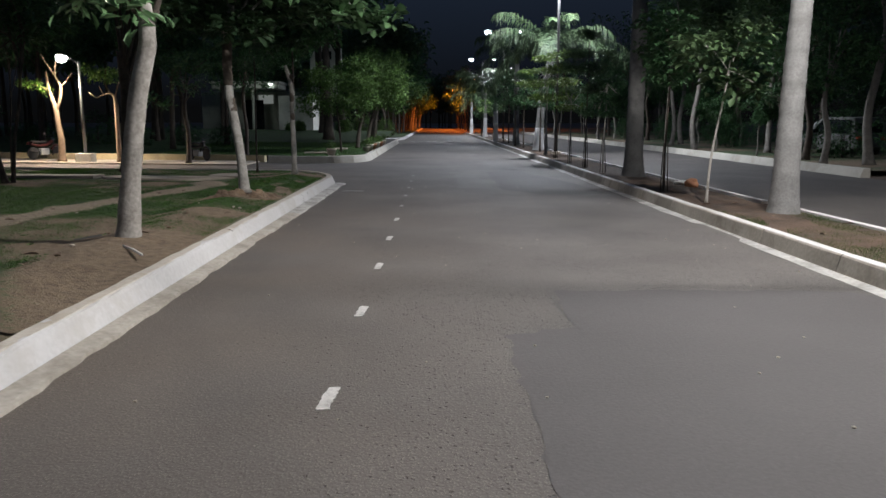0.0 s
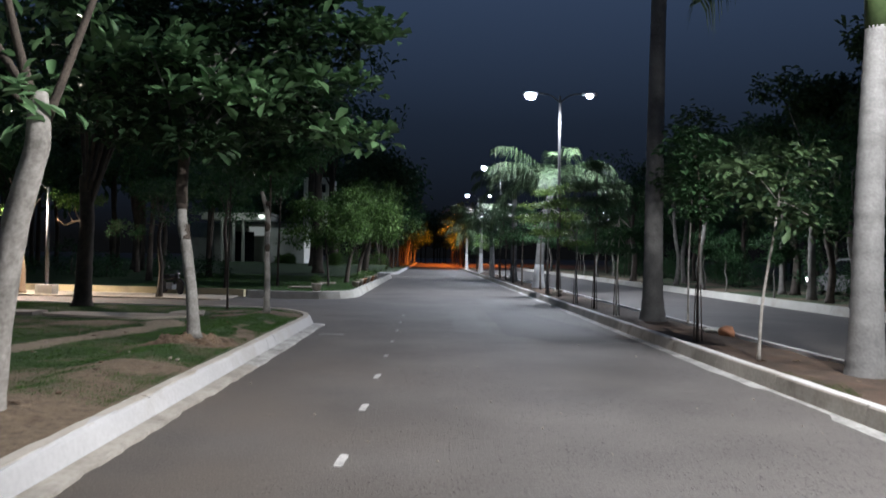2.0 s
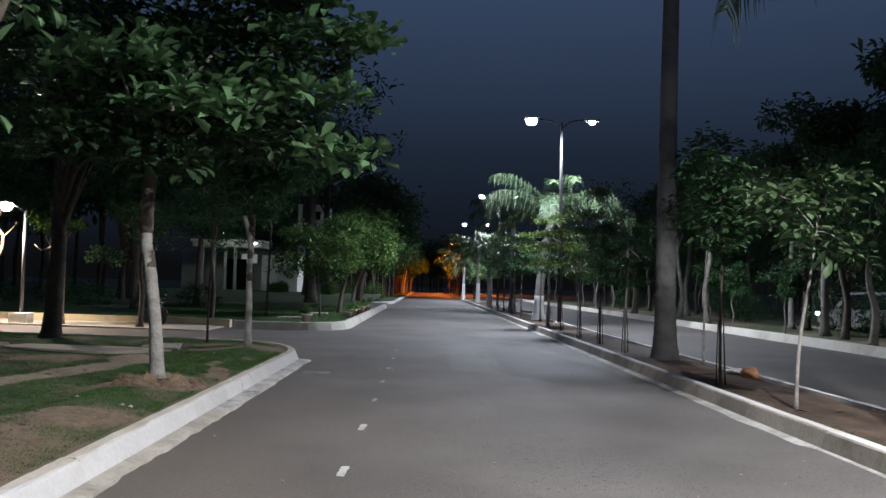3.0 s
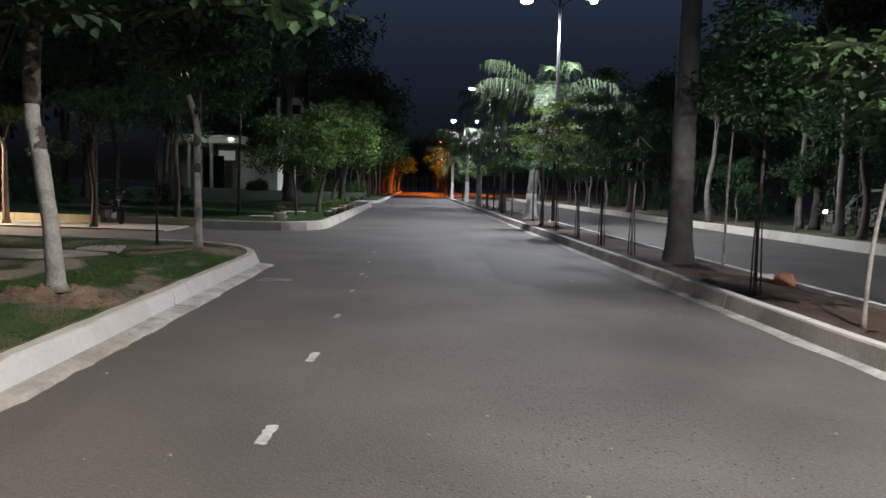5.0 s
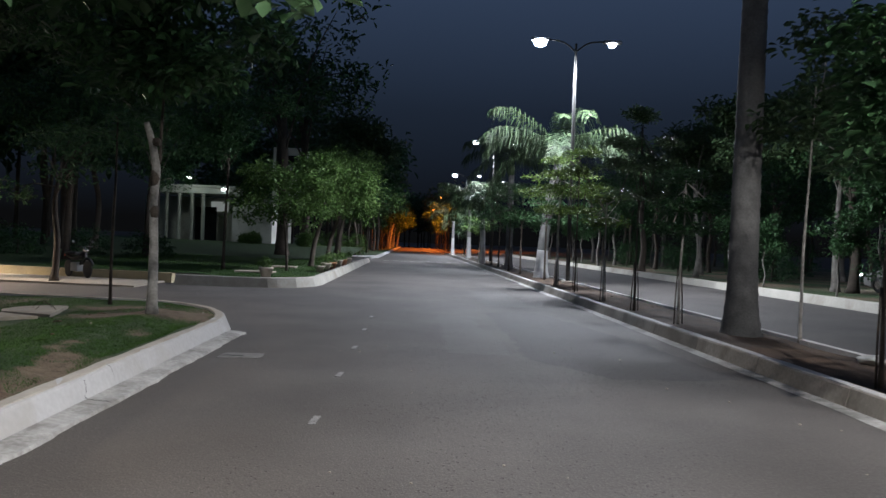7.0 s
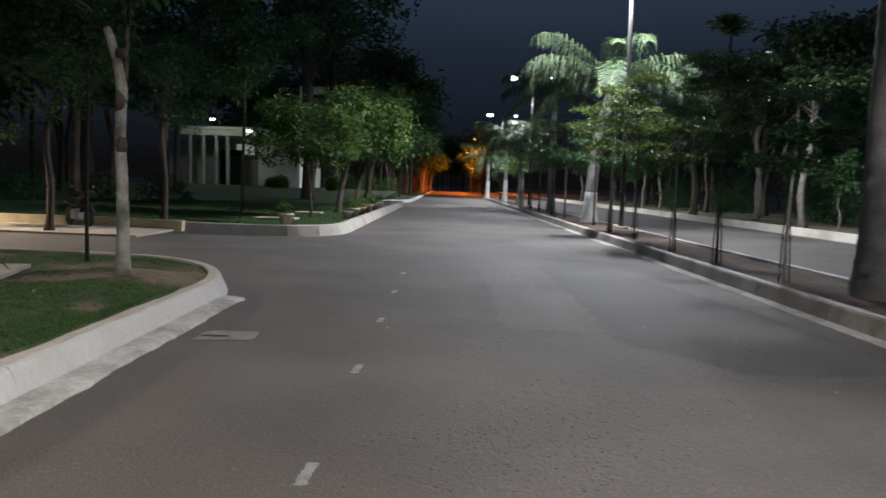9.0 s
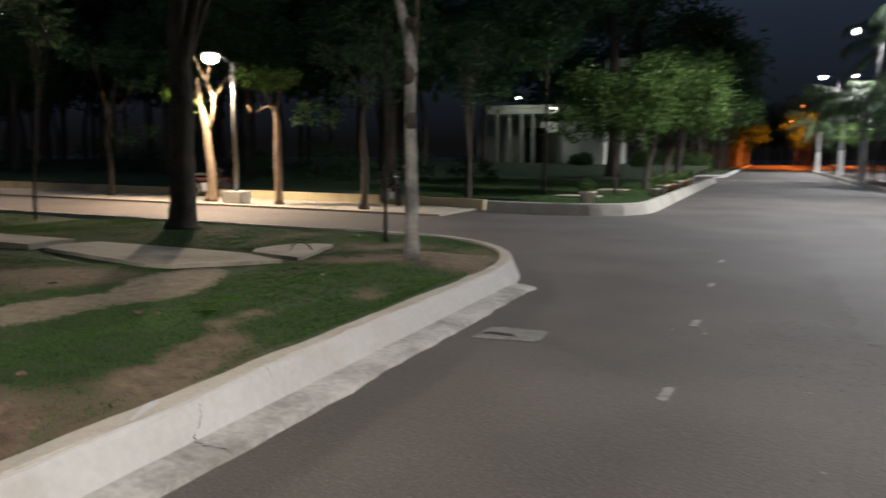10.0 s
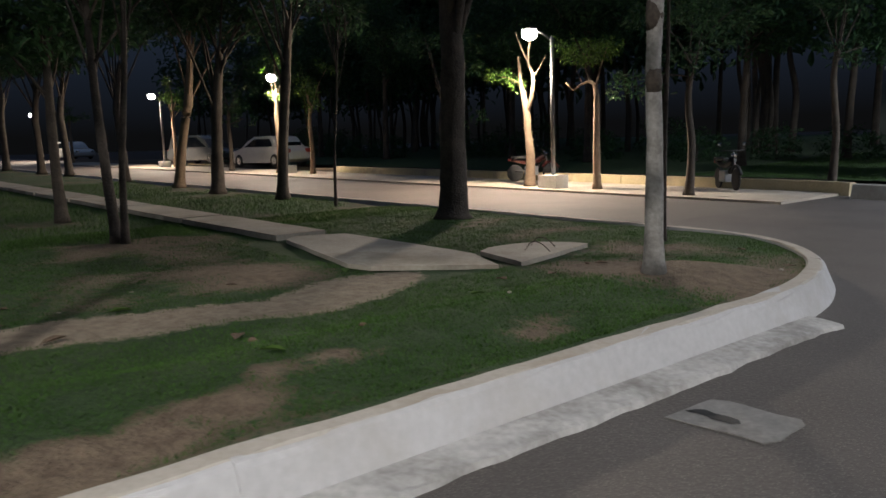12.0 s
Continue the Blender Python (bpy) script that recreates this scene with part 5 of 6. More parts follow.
for i in range(52):
    y = -2 + i * 1.9 + rw.uniform(-0.8, 0.8)
    x = 14.2 + (i * 7 % 5) * 2.3 + rw.uniform(-0.6, 0.6)
    if 13.4 < y < 22.6 and x < 22 or 22 < y < 54 and x < 18:
        continue
    k = rw.randrange(4)
    s = rw.uniform(0.8, 1.25)
    c = copy_thing(protos[k], pose(x, y, 0.1, 0, 0, rw.uniform(0, 360)))
    c.scale = (s, s, s * rw.uniform(0.9, 1.15))
verge = tree((14.1, 41.3, 0.12), [(0, 0, 0), (-0.15, 0, 1.5), (0.1, 0, 3.2), (0.2, 0.1, 5.2)], [0.15, 0.12, 0.11, 0.06], BARK_DIM, clumps((0.3, 0, 6.6), 2.3, 14, R, 640, 0.45), LEAF_DULL, 0.27, 7, 230, "tall verge tree with a pale trunk and hanging leaves", group="woodland trees")
for x, y, turn, sc in ((14.9, 47.9, 140, 0.95), (15.1, 32.1, 60, 1.1), (16.4, 37.4, 250, 1.0), (15.2, 26.4, 310, 1.15), (17.1, 53.0, 20, 1.1)):
    copy_thing(verge, pose(x, y, 0.12, 0, 0, turn)).scale = (sc, sc, sc)
for x, y, sc in ((14.8, 40.0, 0.62), (14.2, 33.4, 0.6), (15.4, 44.6, 0.7)):
    copy_thing(protos[2], pose(x, y, 0.12, 0, 0, x * 70)).scale = (sc, sc, sc)
for i in range(40):
    x, y = (-6 - rw.uniform(0, 5), 72 + i * 2.9) if i % 2 else (-4.4 - rw.uniform(0, 1.2), 72 + i * 3.1)
    c = copy_thing(rw.choice(far_protos), pose(x, y, 0.1, 0, 0, rw.uniform(0, 360)))
    s = rw.uniform(0.9, 1.3)
    c.scale = (s, s, s)
for i in range(34):
    c = copy_thing(rw.choice(far_protos), pose(24 + rw.uniform(0, 12), 8 + i * 3.6, 0.1, 0, 0, rw.uniform(0, 360)))
    c.scale = (1.3, 1.3, 1.35)
for i in range(30):
    c = copy_thing(rw.choice(far_protos), pose(0.9 + rw.uniform(-14, 14), 205 + rw.uniform(0, 30), 0.0, 0, 0, rw.uniform(0, 360)))
    c.scale = (1.6, 1.6, 1.6)
amber = tree((-3.8, 140.0, 0.1), [(0, 0, 0), (0.2, 0, 2.0), (0.6, 0, 4.0), (1.0, 0.1, 5.4)], [0.2, 0.16, 0.13, 0.08], BARK, clumps((1.2, 0, 6.0), 2.8, 12, R, 420, 0.6), LEAF_FRESH, 0.32, 6, 260, "roadside tree lit by orange street light", group="far trees", limbs=False, seg=8)
for i in range(9):
    c = copy_thing(amber, pose(-3.9 + rw.uniform(-1, 0.6), 146 + i * 7.0, 0.1, 0, 0, rw.uniform(-50, 50)))
for i in range(16):
    c = copy_thing(rw.choice(far_protos), pose(-5.6 - rw.uniform(0, 2.5) if i % 3 else 6.0, 132 + i * 4.4, 0.1, 0, 0, rw.uniform(0, 360)))
    c.scale = (1.15, 1.15, 1.2)
for i in range(54):
    x = -85 + i * 1.55 + rw.uniform(-1, 1)
    c = copy_thing(rw.choice(far_protos), pose(x, 47 + rw.uniform(0, 10) if x < -21 else 76 + rw.uniform(0, 8), 0.6, 0, 0, rw.uniform(0, 360)))
    c.scale = (1.35, 1.35, 1.4)
for i in range(16):
    c = copy_thing(rw.choice(far_protos), pose(-50 + i * 2.0, -6 + rw.uniform(0, 10), 0.3, 0, 0, rw.uniform(0, 360)))

for i in range(27):
    x = -48 + i * 1.3 + rw.uniform(-0.6, 0.6)
    c = copy_thing(rw.choice(far_protos), pose(x, 44 + rw.uniform(0, 7), 0.6, 0, 0, rw.uniform(0, 360)))
    s = rw.uniform(1.25, 1.6)
    c.scale = (s, s, s * 1.05)
for x, y, s in ((-6.3, 47.5, 1.55), (-8.0, 57, 1.8), (-7.0, 60.0, 1.7), (-16.5, 46.5, 1.5)):
    c = copy_thing(protos[3], pose(x, y, 0.55, 0, 0, x * 40))
    c.scale = (s, s, s * 1.05)

# dark sleeves on the almond's trunk: a bark blotch below, painted crown shade above
for line, r in (([(-0.15, 0, 1.5), (-0.17, 0, 1.62), (-0.185, 0, 1.74)], 0.083), ([(-0.215, 0, 1.97), (-0.235, 0.05, 2.4), (-0.225, 0.12, 2.9)], 0.088)):
    part("bark_scar", tube(bmesh.new(), bend(line, 4), [r * 0.93] + [r] * 7 + [r * 0.9], 14, 0.05, 9), BARK_DARK, almond, "dark bark patch of scar and shade", True)
# dark scars on the blotched trunk
for z, w in ((1.50, 0.16), (1.98, 0.22), (2.5, 0.10)):
    part("bark_scar", tube(bmesh.new(), [(-0.012, -0.004, z - w / 2), (-0.004, -0.012, z), (-0.012, -0.004, z + w / 2)], [0.056, 0.066, 0.053], 14, 0.06, int(z * 10)), BARK_DARK, blotched, "dark bark patch of scar and shade", True)


# ---- house in the garden ----
def house():
    whole = holder("house", "white plastered house with a columned porch behind the garden", "house", at=(0, 0, 0.55))
    wall = part("wall", box(bmesh.new(), -19.0, 64.6, 0, -9.4, 70.0, 3.6, 0.02), HOUSE_WALL, whole)
    part("wing", box(bmesh.new(), -12.1, 61.6, 0, -9.4, 64.58, 3.15, 0.02), WALL_WHITE, whole)
    part("porch_floor", box(bmesh.new(), -17.2, 61.2, 0, -12.15, 64.55, 0.28, 0.02), PAVING, whole)
    for i in range(2):
        part("step", box(bmesh.new(), -13.6, 60.9 - 0.35 * i, 0, -11.3, 61.18 - 0.35 * i, 0.28 - 0.12 * (i + 1)), PAVING, whole)
    for x in (-16.5, -15.65, -14.8, -14.05):
        col = part("column", lathe(bmesh.new(), [(0.17, 0.28), (0.17, 0.36), (0.13, 0.42), (0.125, 2.0), (0.115, 3.5), (0.16, 3.58), (0.16, 3.66)], 16, (x, 61.5, 0)), HOUSE_WALL, whole, smooth=True)
    part("lintel", box(bmesh.new(), -17.2, 61.25, 3.67, -12.0, 64.55, 4.05, 0.03), HOUSE_WALL, whole)
    part("parapet", box(bmesh.new(), -17.35, 61.15, 4.055, -11.9, 64.62, 4.25, 0.03), HOUSE_WALL, whole)
    tower = part("tower", box(bmesh.new(), -9.9, 64.0, 3.2, -7.7, 67.5, 7.3, 0.03), WALL_WHITE, whole)
    win = part("window", box(bmesh.new(), -9.15, 63.93, 6.1, -8.15, 63.995, 6.75), DARK_GLASS, tower, "dark window")
    part("door", box(bmesh.new(), -15.4, 64.5, 0.28, -13.9, 64.595, 2.9), DARK_GLASS, wall, "dark glazed doorway")
    part("lit_window", box(bmesh.new(), -14.3, 64.52, 2.6, -13.1, 64.59, 3.3), GLOW_WINDOW, wall, "window lit from within")
    part("lamp_arm", tube(bmesh.new(), bend([(-14.4, 61.3, 4.2), (-14.4, 60.6, 4.62), (-14.4, 59.4, 4.66)], 5), [0.025] * 11, 8), STEEL, whole)
    for x, y, z in ((-14.4, 59.3, 4.52), (-12.6, 61.16, 3.95)):
        part("porch_lamp", box(bmesh.new(), x - 0.16, y - 0.05, z, x + 0.16, y + 0.05, z + 0.08, 0.02), glow("porch_lens", (0.9, 1.0, 0.95), 12), whole, "glowing porch lamp")


house()
for px, pz in ((-14.4, 5.0),):
    d = bpy.data.lights.new("porch_light", "POINT")
    d.energy, d.color, d.shadow_soft_size = 48, (0.92, 1.0, 0.9), 0.1
    new("porch_light", d).matrix_world = pose(px, 59.3, pz)

# hedge and garden bushes
def bush(x, y, z, r, h, label, leaf=LEAF_GARDEN, seed=0, count=260, category="bush"):
    rng = np.random.default_rng(seed)
    whole = holder("bush", label, category, "garden bushes", (x, y, z))
    part("stem", tube(bmesh.new(), [(0, 0, -0.03), (0, 0, h * 0.3), (0.02, 0, h * 0.6)], [0.05, 0.04, 0.02], 8), BARK_DARK, whole)
    cloud("foliage", blob_points([((0, 0, h * 0.5), (r, r, h * 0.5), count)], rng), 6, 0.13, leaf, whole, rng)


for i, (x, y, r, h) in enumerate(((-4.3, 70.8, 0.9, 1.9), (-5.8, 71.0, 1.1, 2.1), (-7.4, 71.0, 1.1, 2.0), (-10.2, 59.5, 0.5, 0.9), (-10.9, 60.2, 0.35, 0.7), (-6.6, 58.0, 0.6, 1.0))):
    bush(x, y, 0.15 + (garden_rise(x, y) if y < 62 else 0), r, h, "clipped dark green hedge bush" if i < 3 else "small garden bush by the house wall", seed=300 + i)
for i in range(26):
    rwb = random.Random(400 + i)
    bush(16.5 + rwb.uniform(0, 7), 23 + i * 2.2, 0.1, rwb.uniform(0.8, 1.5), rwb.uniform(1.6, 3.0), "dark undergrowth below the woodland trees", LEAF_DARK, 400 + i, 200, "undergrowth")
for i in range(1, 20):
    rwb = random.Random(500 + i)
    bush(-8.5 - i * 2.2, 38.5 + rwb.uniform(0, 4), gz(-8.5 - i * 2.2) + 0.1, rwb.uniform(0.8, 1.3), rwb.uniform(1.2, 2.2), "dark undergrowth behind the yellow kerb", LEAF_DARK, 500 + i, 180, "undergrowth")
# flat stone slabs set in the garden grass
for x, y, w in ((-5.1, 35.2, 1.3), (-4.6, 38.2, 0.9)):
    ob = part("stepping_stone", box(bmesh.new(), -w / 2, -0.35, 0, w / 2, 0.35, 0.06, 0.01), PAVING, None, "pale flat stone lying in the garden grass")
    ob.matrix_basis = pose(x, y, 0.2 + gz(x) + garden_rise(x, y))
    tagged(ob, category="stepping stone", group="garden stones")


# ---- vehicles ----
def wheel(bm, r, w, at):
    ring = [(r * 0.55, -w / 2), (r * 0.92, -w / 2), (r, -w * 0.3), (r, w * 0.3), (r * 0.92, w / 2), (r * 0.55, w / 2)]
    lathe(bm, ring, 22)
    bmesh.ops.rotate(bm, verts=bm.verts, cent=(0, 0, 0), matrix=Matrix.Rotation(math.pi / 2, 3, "X"))
    bmesh.ops.translate(bm, verts=bm.verts, vec=at)
    return bm


def car(at, turn, length, height, paint, label, estate=False):
    whole = holder("car", label, "car", "parked cars", at, turn)
    L, H, W = length / 2, height, 0.86

    def shell(side, widths):
        bm = bmesh.new()
        rows = []
        for k, wv in widths:
            rows.append([bm.verts.new((x, k * wv * (1 - 0.10 * max(0, (z - 0.75) / 0.7)), z)) for x, z in side])
        n = len(side)
        for r0, r1 in zip(rows, rows[1:]):
            for i in range(n):
                bm.faces.new((r0[i], r0[(i + 1) % n], r1[(i + 1) % n], r1[i]))
        bm.faces.new(rows[0])
        bm.faces.new(rows[-1][::-1])
        bmesh.ops.recalc_face_normals(bm, faces=bm.faces)
        bmesh.ops.bevel(bm, geom=list(bm.edges), offset=0.03, segments=2, affect="EDGES", profile=0.6, clamp_overlap=True)
        return bm
    lower = [(-L, 0.35), (-L + 0.03, 0.72), (-L + 0.25, 0.92), (L - 1.1, 0.92), (L - 0.2, 0.74), (L, 0.58), (L - 0.02, 0.3), (L - 0.4, 0.2), (-L + 0.4, 0.2)]
    cabin = [(-L + (0.12 if estate else 0.45), 0.90), (-L + (0.3 if estate else 0.95), H - 0.06), (-L + 1.3, H), (0.25, H - 0.02), (0.8, H - 0.25), (1.25, 0.90)]
    part("body", shell(lower, ((-1, W), (1, W))), paint, whole, smooth=True)
    part("cabin", shell(cabin, ((-1, W * 0.93), (1, W * 0.93))), paint, whole, smooth=True)
    for s in (-1, 1):
        bm = bmesh.new()
        q = [(-L + (0.4 if estate else 0.95), 0.96), (-L + (0.5 if estate else 1.15), H - 0.14), (0.2, H - 0.12), (1.0, 0.96)]
        vs = [bm.verts.new((x, s * (W * 0.93 * (1 - 0.10 * (z - 0.75) / 0.7) + d), z)) for d in (-0.01, 0.008) for x, z in q]
        for f in ((0, 1, 2, 3), (7, 6, 5, 4), (0, 4, 5, 1), (1, 5, 6, 2), (2, 6, 7, 3), (3, 7, 4, 0)):
            bm.faces.new([vs[k] for k in f])
        bmesh.ops.recalc_face_normals(bm, faces=bm.faces)
        part("side_window", bm, DARK_GLASS, whole)
        part("tail_light", box(bmesh.new(), -L - 0.01, s * 0.62 - 0.16, 0.66, -L + 0.1, s * 0.62 + 0.16, 0.84, 0.02), RED_PLASTIC, whole, "red tail light")
        part("headlight", box(bmesh.new(), L - 0.2, s * 0.62 - 0.15, 0.56, L + 0.005, s * 0.62 + 0.15, 0.70, 0.02), CHROME, whole, "clear headlight")
        for x in (-L + 0.75, L - 0.8):
            t = part("tyre", wheel(bmesh.new(), 0.31, 0.2, (x, s * (W - 0.08), 0.31)), BLACK, whole, smooth=True)
            part("rim", wheel(bmesh.new(), 0.19, 0.21, (x, s * (W - 0.075), 0.31)), CHROME, t)
    part("rear_window", box(bmesh.new(), -L + (0.13 if estate else 0.50), -0.6, 0.98, -L + (0.22 if estate else 0.62), 0.6, H - 0.3, 0.02), DARK_GLASS, whole)
    return whole


car((-34.3, 32.7, gz(-34.3) + 0.12), 190, 4.3, 1.46, CAR_WHITE, "white sedan parked beside the side street")
car((-43.6, 33.3, gz(-43.6) + 0.12), 20, 4.4, 1.65, CAR_GREY, "silver grey estate car parked by the trees", True)
car((19.2, 36.2, 0.14), 100, 4.4, 1.7, CAR_SILVER, "dull silver estate car parked among the trees", True)
car((-70.0, 33.0, gz(-70.0) + 0.12), 10, 4.3, 1.5, CAR_WHITE, "white car parked far along the side street")


def motorbike(at, turn, paint, label):
    whole = holder("motorbike", label, "motorbike", "parked motorbikes", at, turn)
    whole.scale = (0.88, 0.88, 0.88)
    for x in (-0.62, 0.62):
        t = part("tyre", wheel(bmesh.new(), 0.28, 0.055, (x, 0, 0.29)), BLACK, whole, smooth=True)
        part("rim", wheel(bmesh.new(), 0.20, 0.058, (x, 0, 0.28)), BLACK, t)
    part("frame", tube(bmesh.new(), bend([(-0.62, 0, 0.35), (-0.2, 0, 0.35), (0.15, 0, 0.45), (0.42, 0, 0.85)], 4), [0.05] * 13, 8), BLACK, whole, smooth=True)
    part("engine", box(bmesh.new(), -0.28, -0.13, 0.2, 0.16, 0.13, 0.5, 0.04, 2), HEAD, whole)
    part("fairing", tube(bmesh.new(), bend([(-0.75, 0, 0.72), (-0.3, 0, 0.62), (0.1, 0, 0.66), (0.38, 0, 0.8)], 4), np.linspace(0.06, 0.10, 13), 10), paint, whole, "glossy fairing", True)
    part("seat", box(bmesh.new(), -0.72, -0.13, 0.74, 0.02, 0.13, 0.84, 0.04, 2), BLACK, whole)
    part("fork", tube(bmesh.new(), [(0.62, 0, 0.29), (0.5, 0, 0.65), (0.38, 0, 1.0)], [0.025, 0.025, 0.022], 8), STEEL, whole)
    part("handlebar", tube(bmesh.new(), bend([(0.25, -0.34, 1.02), (0.38, -0.15, 1.02), (0.38, 0.15, 1.02), (0.25, 0.34, 1.02)], 4), [0.016] * 13, 7), BLACK, whole)
    part("headlight", lathe(bmesh.new(), [(0.04, -0.06), (0.09, 0.0), (0.085, 0.04)], 14, (0.47, 0, 0.9)), CHROME, whole, "round headlight", True)
    part("fender", tube(bmesh.new(), bend([(0.33, 0, 0.45), (0.5, 0, 0.62), (0.75, 0, 0.6), (0.92, 0, 0.42)], 3), [0.05] * 10, 7), paint, whole, smooth=True)
    for s in (-1, 1):
        part("mirror", box(bmesh.new(), 0.26, s * 0.32 - 0.05, 1.14, 0.28, s * 0.32 + 0.05, 1.22, 0.01), CHROME, whole)
    part("rear_light", box(bmesh.new(), -0.86, -0.06, 0.68, -0.8, 0.06, 0.76, 0.01), RED_PLASTIC, whole, "red rear light")


motorbike((-15.65, 31.45, gz(-15.65) + 0.05), 62, DARK_RED, "dark red motorbike parked by the yellow kerb")
motorbike((-9.4, 31.3, gz(-9.4) + 0.05), -40, BLACK, "dark motorbike parked at the pavement's end")

garden_light = holder("garden_light", "small bright garden lamp far among the trees", "lamp", at=(19.0, 40.2, 0.1))
part("post", tube(bmesh.new(), [(0, 0, 0), (0, 0, 0.3), (0, 0, 0.62)], [0.03, 0.03, 0.03], 8), STEEL, garden_light)
part("lens", lathe(bmesh.new(), [(0.05, 0), (0.09, 0.05), (0.09, 0.12), (0.04, 0.16)], 12, (0, 0, 0.6)), GLOW_WHITE, garden_light, "glowing lens", True)

# ---- small things ----
rs = random.Random(77)
ob = part("pipe", tube(bmesh.new(), [(-0.33, 0, 0), (0.05, 0, 0.01), (0.36, 0, 0)], [0.014, 0.014, 0.014], 10), WALL_WHITE, None, "white plastic pipe lying on the bare earth", True)
tagged(ob, category="pipe").matrix_basis = pose(-3.12, 8.0, 0.285, 0, 0, -54)
rk = random.Random(31)
rift = [Vector((x + rk.uniform(-0.004, 0.004), y + rk.uniform(-0.012, 0.012), z)) for x, y, z in bend([(-2.549, 15.42, 0.186), (-2.518, 15.38, 0.115), (-2.490, 15.30, 0.060), (-2.40, 15.26, 0.050), (-2.29, 15.29, 0.036)], 5)]
tagged(part("kerb_crack", tube(bmesh.new(), rift, [0.0024 * rk.uniform(0.3, 1.3) for _ in rift], 5), TAR, None, "thin jagged crack in the limewashed kerb"), kind="structure")
ob = part("dark_plate", box(bmesh.new(), -0.16, -0.12, 0, 0.16, 0.12, 0.015, 0.005), BLACK, None, "flat black scrap lying on the earth")
tagged(ob, category="scrap").matrix_basis = pose(-4.12, 9.2, 0.215, 6, -8, 25)
bag = bmesh.new()
bmesh.ops.create_icosphere(bag, subdivisions=3, radius=0.16)
for v in bag.verts:
    v.co *= 1 + 0.35 * noise.noise(v.co * 9)
    v.co.z *= 0.75
ob = part("rag", bag, TERRACOTTA, None, "crumpled reddish bag lying in the median bed", True)
tagged(ob, category="litter").matrix_basis = pose(6.12, 17.6, 0.22)
bag = bmesh.new()
bmesh.ops.create_icosphere(bag, subdivisions=3, radius=0.13)
for v in bag.verts:
    v.co *= 1 + 0.5 * noise.noise(v.co * 11)
    v.co.x *= 1.8
    v.co.z *= 0.45
ob = part("rag", bag, WALL_WHITE, None, "crumpled pale plastic lying in the median bed", True)
tagged(ob, category="litter").matrix_basis = pose(6.05, 18.1, 0.20, 0, 0, 30)


def pebble(x, y, z, r, mat, label):
    b = bmesh.new()
    bmesh.ops.create_icosphere(b, subdivisions=2, radius=r)
    for v in b.verts:
        v.co *= 1 + 0.35 * noise.noise(v.co * (1.2 / r) + Vector((x, y, 0)))
        v.co.z *= 0.6
    o = part("stone", b, mat, None, label)
    o.matrix_basis = pose(x, y, z, 0, 0, rs.uniform(0, 360))
    return tagged(o, category="stone", group="loose stones")


for i in range(46):
    w, q = rs.uniform(0, 6.28), rs.uniform(0.1, 0.75)
    x, y = -3.5 + q * math.cos(w), 14.3 + q * math.sin(w)
    d = math.hypot((x + 3.5) / 0.80, (y - 14.3) / 0.90)
    pebble(x, y, 0.17 + max(0, 1 - d) ** 0.7 * 0.15, rs.uniform(0.015, 0.045), MOUND if i % 3 else CONCRETE, "small stone in the dug earth")
for i in range(60):
    x, y = rs.uniform(-2.2, 4.2), rs.uniform(0.5, 20)
    pebble(x, y, 0.008, rs.uniform(0.006, 0.014), CONCRETE, "small pale stone on the asphalt")
for i in range(40):
    x, y = rs.uniform(-7, -2.95), rs.uniform(6, 22)
    if inside_island(x, y, 0.3):
        pebble(x, y, 0.205 + bulge(x, y), rs.uniform(0.012, 0.03), CONCRETE if i % 2 else MOUND, "small stone on the lawn")
# fallen leaves
def fallen(x, y, z, mat, size):
    b = bmesh.new()
    line = [(0, -0.5), (0.22, -0.2), (0.26, 0.15), (0, 0.5), (-0.26, 0.15), (-0.22, -0.2)]
    vs = [b.verts.new((a * size, c * size, 0.12 * size * abs(a) * 4 + 0.004)) for a, c in line]
    b.faces.new((vs[0], vs[1], vs[2], vs[3]))
    b.faces.new((vs[0], vs[3], vs[4], vs[5]))
    o = part("fallen_leaf", b, mat, None, "fallen almond leaf lying on the ground")
    o.matrix_basis = pose(x, y, z, rs.uniform(-8, 8), rs.uniform(-8, 8), rs.uniform(0, 360))
    tagged(o, category="leaf", group="fallen leaves")


fallen(-3.72, 14.7, 0.34, LEAF_FRESH, 0.2)
for i in range(44):
    x, y = rs.uniform(-7.5, -2.95), rs.uniform(6, 22.5)
    if inside_island(x, y, 0.25):
        fallen(x, y, 0.215 + bulge(x, y), MOUND if i % 3 else LEAF_FRESH, rs.uniform(0.1, 0.18))
for i in range(14):
    fallen(rs.uniform(4.75, 6.2), rs.uniform(8, 30), 0.17, MOUND, rs.uniform(0.1, 0.16))


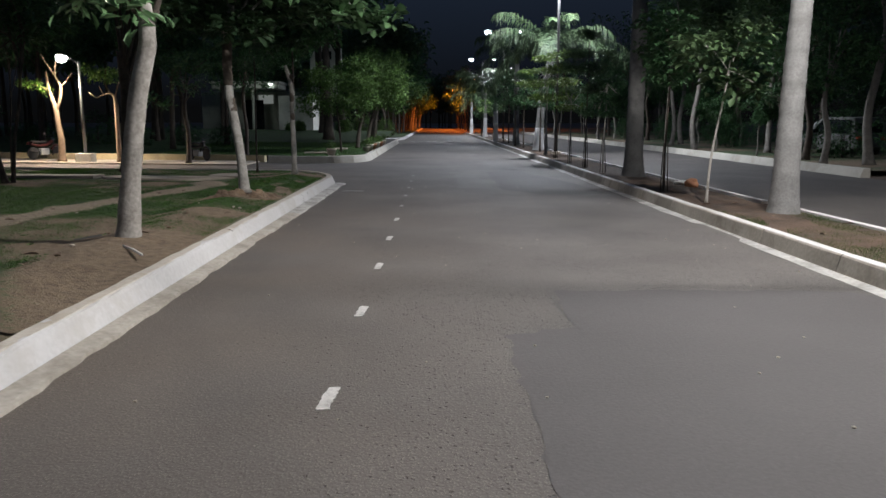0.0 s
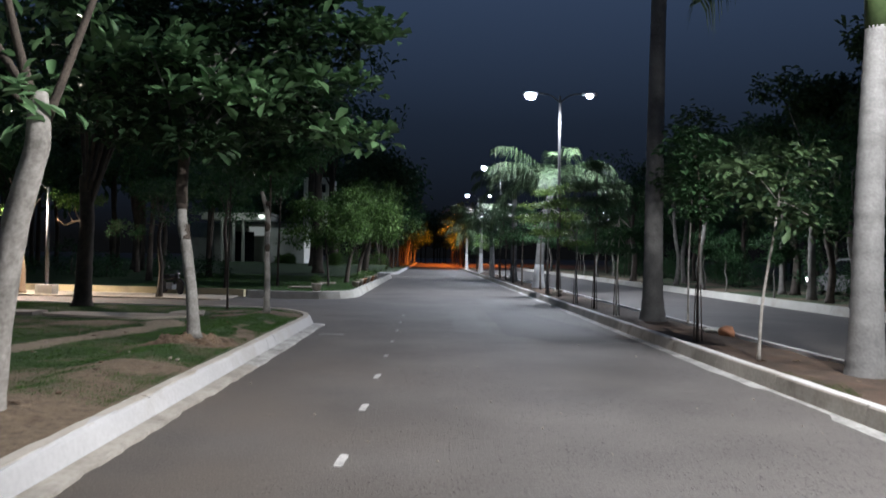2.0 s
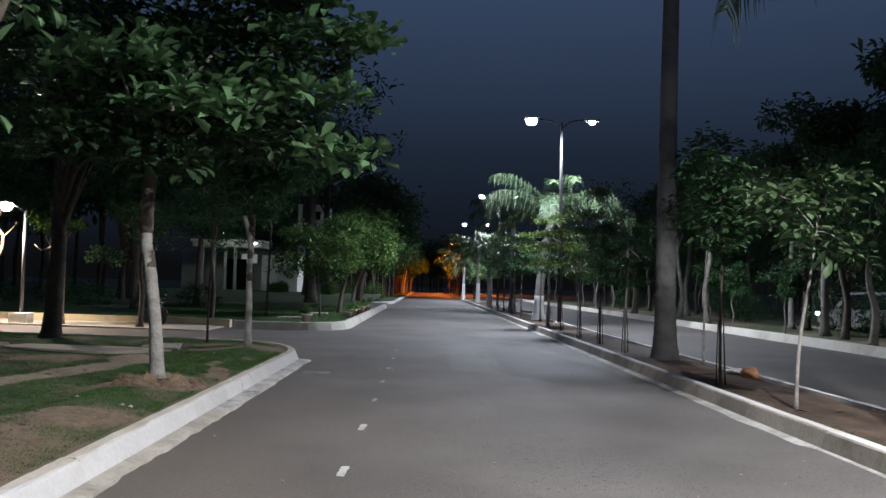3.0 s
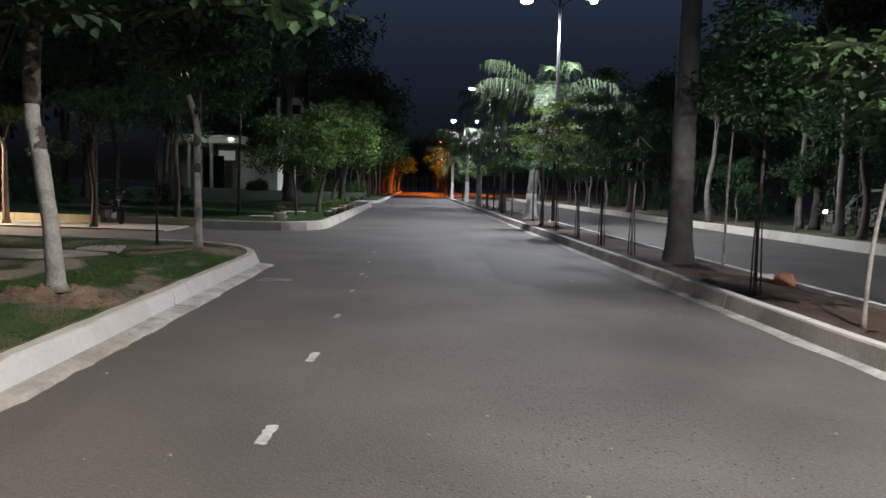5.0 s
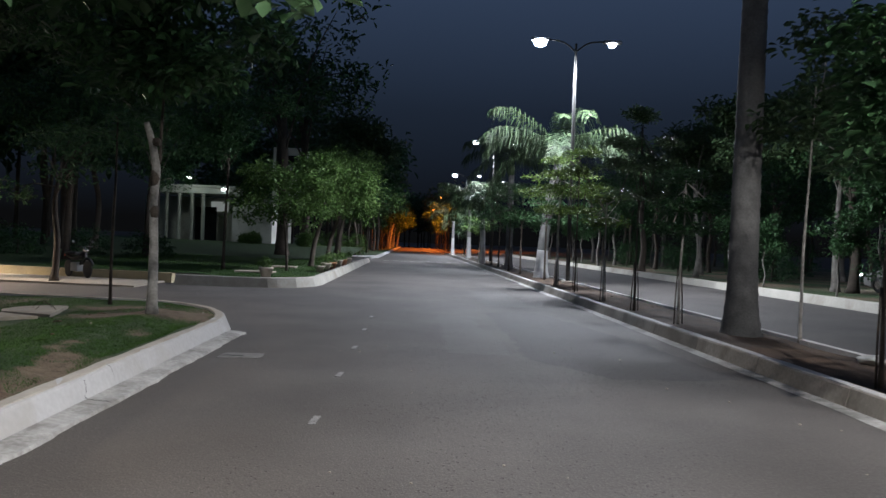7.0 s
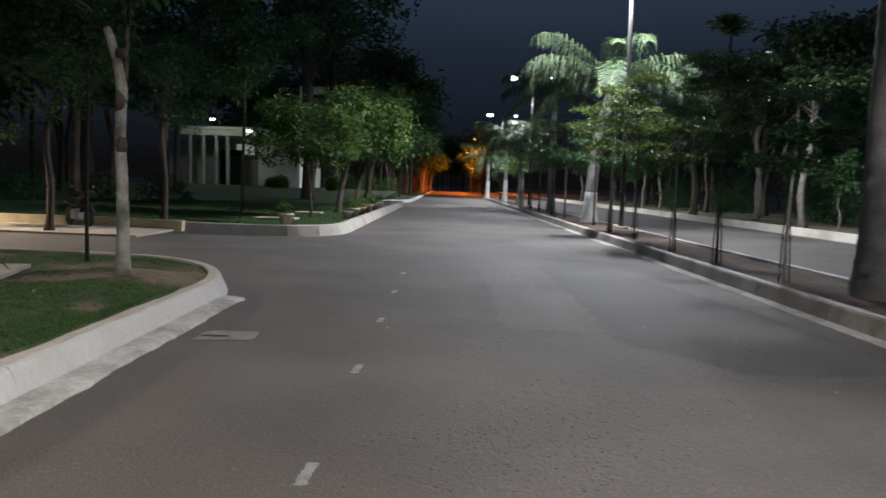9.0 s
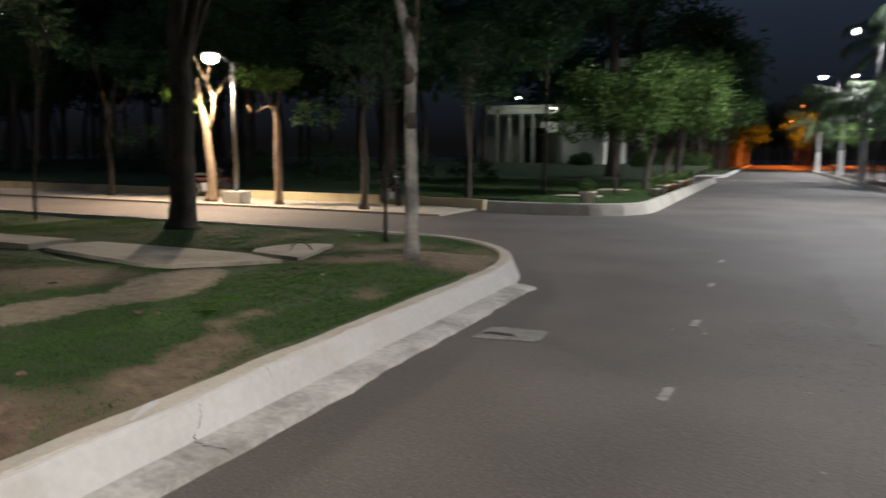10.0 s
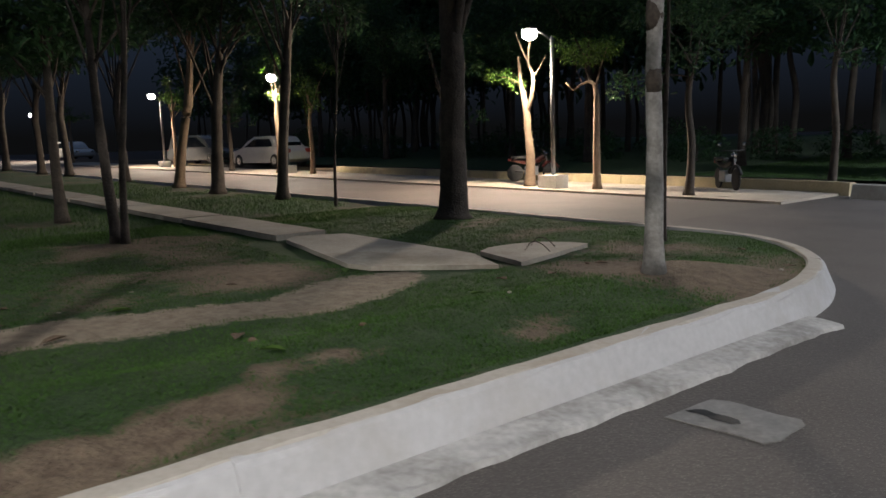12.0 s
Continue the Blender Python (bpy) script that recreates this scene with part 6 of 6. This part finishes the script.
# ---- grass ----
def grass(name, places, label, tall, material=GRASS):
    rng = np.random.default_rng(12)
    p = np.asarray(places)
    n = len(p)
    az = rng.uniform(0, 2 * np.pi, n)
    h = tall * rng.uniform(0.45, 1.2, n)
    lean = rng.uniform(0.25, 1.1, n)
    d = np.stack([np.cos(az), np.sin(az), np.zeros(n)], 1)
    s = np.stack([-np.sin(az), np.cos(az), np.zeros(n)], 1) * (0.0017 + 0.0014 * rng.random(n))[:, None]
    up = np.zeros((n, 3)); up[:, 2] = 1
    mid = p + d * (h * lean * 0.35)[:, None] + up * (h * 0.6)[:, None]
    tip = p + d * (h * lean)[:, None] + up * (h * 0.85)[:, None]
    co = np.stack([p - s, p + s, mid + s * 0.8, mid - s * 0.8, tip], 1).reshape(-1, 3)
    k = np.arange(n)[:, None] * 5
    loops = np.concatenate([k + [0, 1, 2, 3], k + [3, 2, 4]], 1).reshape(-1)
    starts = (np.arange(n)[:, None] * 7 + [0, 4]).reshape(-1)
    me = bpy.data.meshes.new(name)
    me.vertices.add(n * 5); me.vertices.foreach_set("co", co.reshape(-1))
    me.loops.add(n * 7); me.loops.foreach_set("vertex_index", loops.astype(np.int32))
    me.polygons.add(n * 2); me.polygons.foreach_set("loop_start", starts.astype(np.int32))
    me.update(calc_edges=True)
    me.materials.append(material)
    return tagged(new(name, me), label, "grass", kind="stuff")


spots = []
rg = random.Random(21)
while len(spots) < 300000:
    x = -2.8 - 8.5 * rg.random() ** 1.35
    y = rg.uniform(7, 23.3)
    if not inside_island(x, y, 0.2) or turf_at(x, y) + rg.uniform(-0.25, 0.25) < 0.5 or sand_at(x, y) > rg.random():
        continue
    if -8.4 < x < -5.0 and 18.8 < y < 20.1 or x < -8.4 and 19.25 < y < 20.0 or (-5.86 < x < -5.0 and 20 < y < 21.2) or math.hypot(x + 3.5, y - 14.3) < 0.7:
        continue
    spots.append((x, y, 0.185 + bulge(x, y) + gz(x) + 0.022 * noise.noise((x * 1.5, y * 1.5, 0))))
grass("lawn_grass", spots, "short green turf growing in patches on the lawn", 0.031)
spots = []
for i in range(60000):
    x, y = -9.3 - 16 * rg.random() ** 1.3, rg.uniform(14, 23.2)
    if noise.noise((x * 0.5, y * 0.5, 1)) > -0.25 and not 19.2 < y < 20.05:
        spots.append((x, y, 0.165 + gz(x)))
grass("verge_grass", spots, "thin grass under the park trees", 0.07)
spots = []
for i in range(26000):
    x, y = rg.uniform(4.72, 6.25), rg.uniform(5, 12.6)
    if noise.noise((x * 1.2, y * 0.9, 6)) > -0.1 - (12.2 - y) * 0.05:
        spots.append((x, y, 0.13))
grass("median_grass", spots, "low dry grass in the median bed", 0.05, GRASS_DRY)
spots = [(-3.0 - 9 * rg.random(), rg.uniform(31.8, 44), 0) for i in range(60000)]
spots = [(x, y, 0.19 + gz(x) + garden_rise(x, y)) for x, y, z in spots if (x < -3.8 or y > 32.4) and (y > 33.6 or x > -6.2)]
grass("garden_grass", spots, "mown green grass of the corner garden", 0.08)
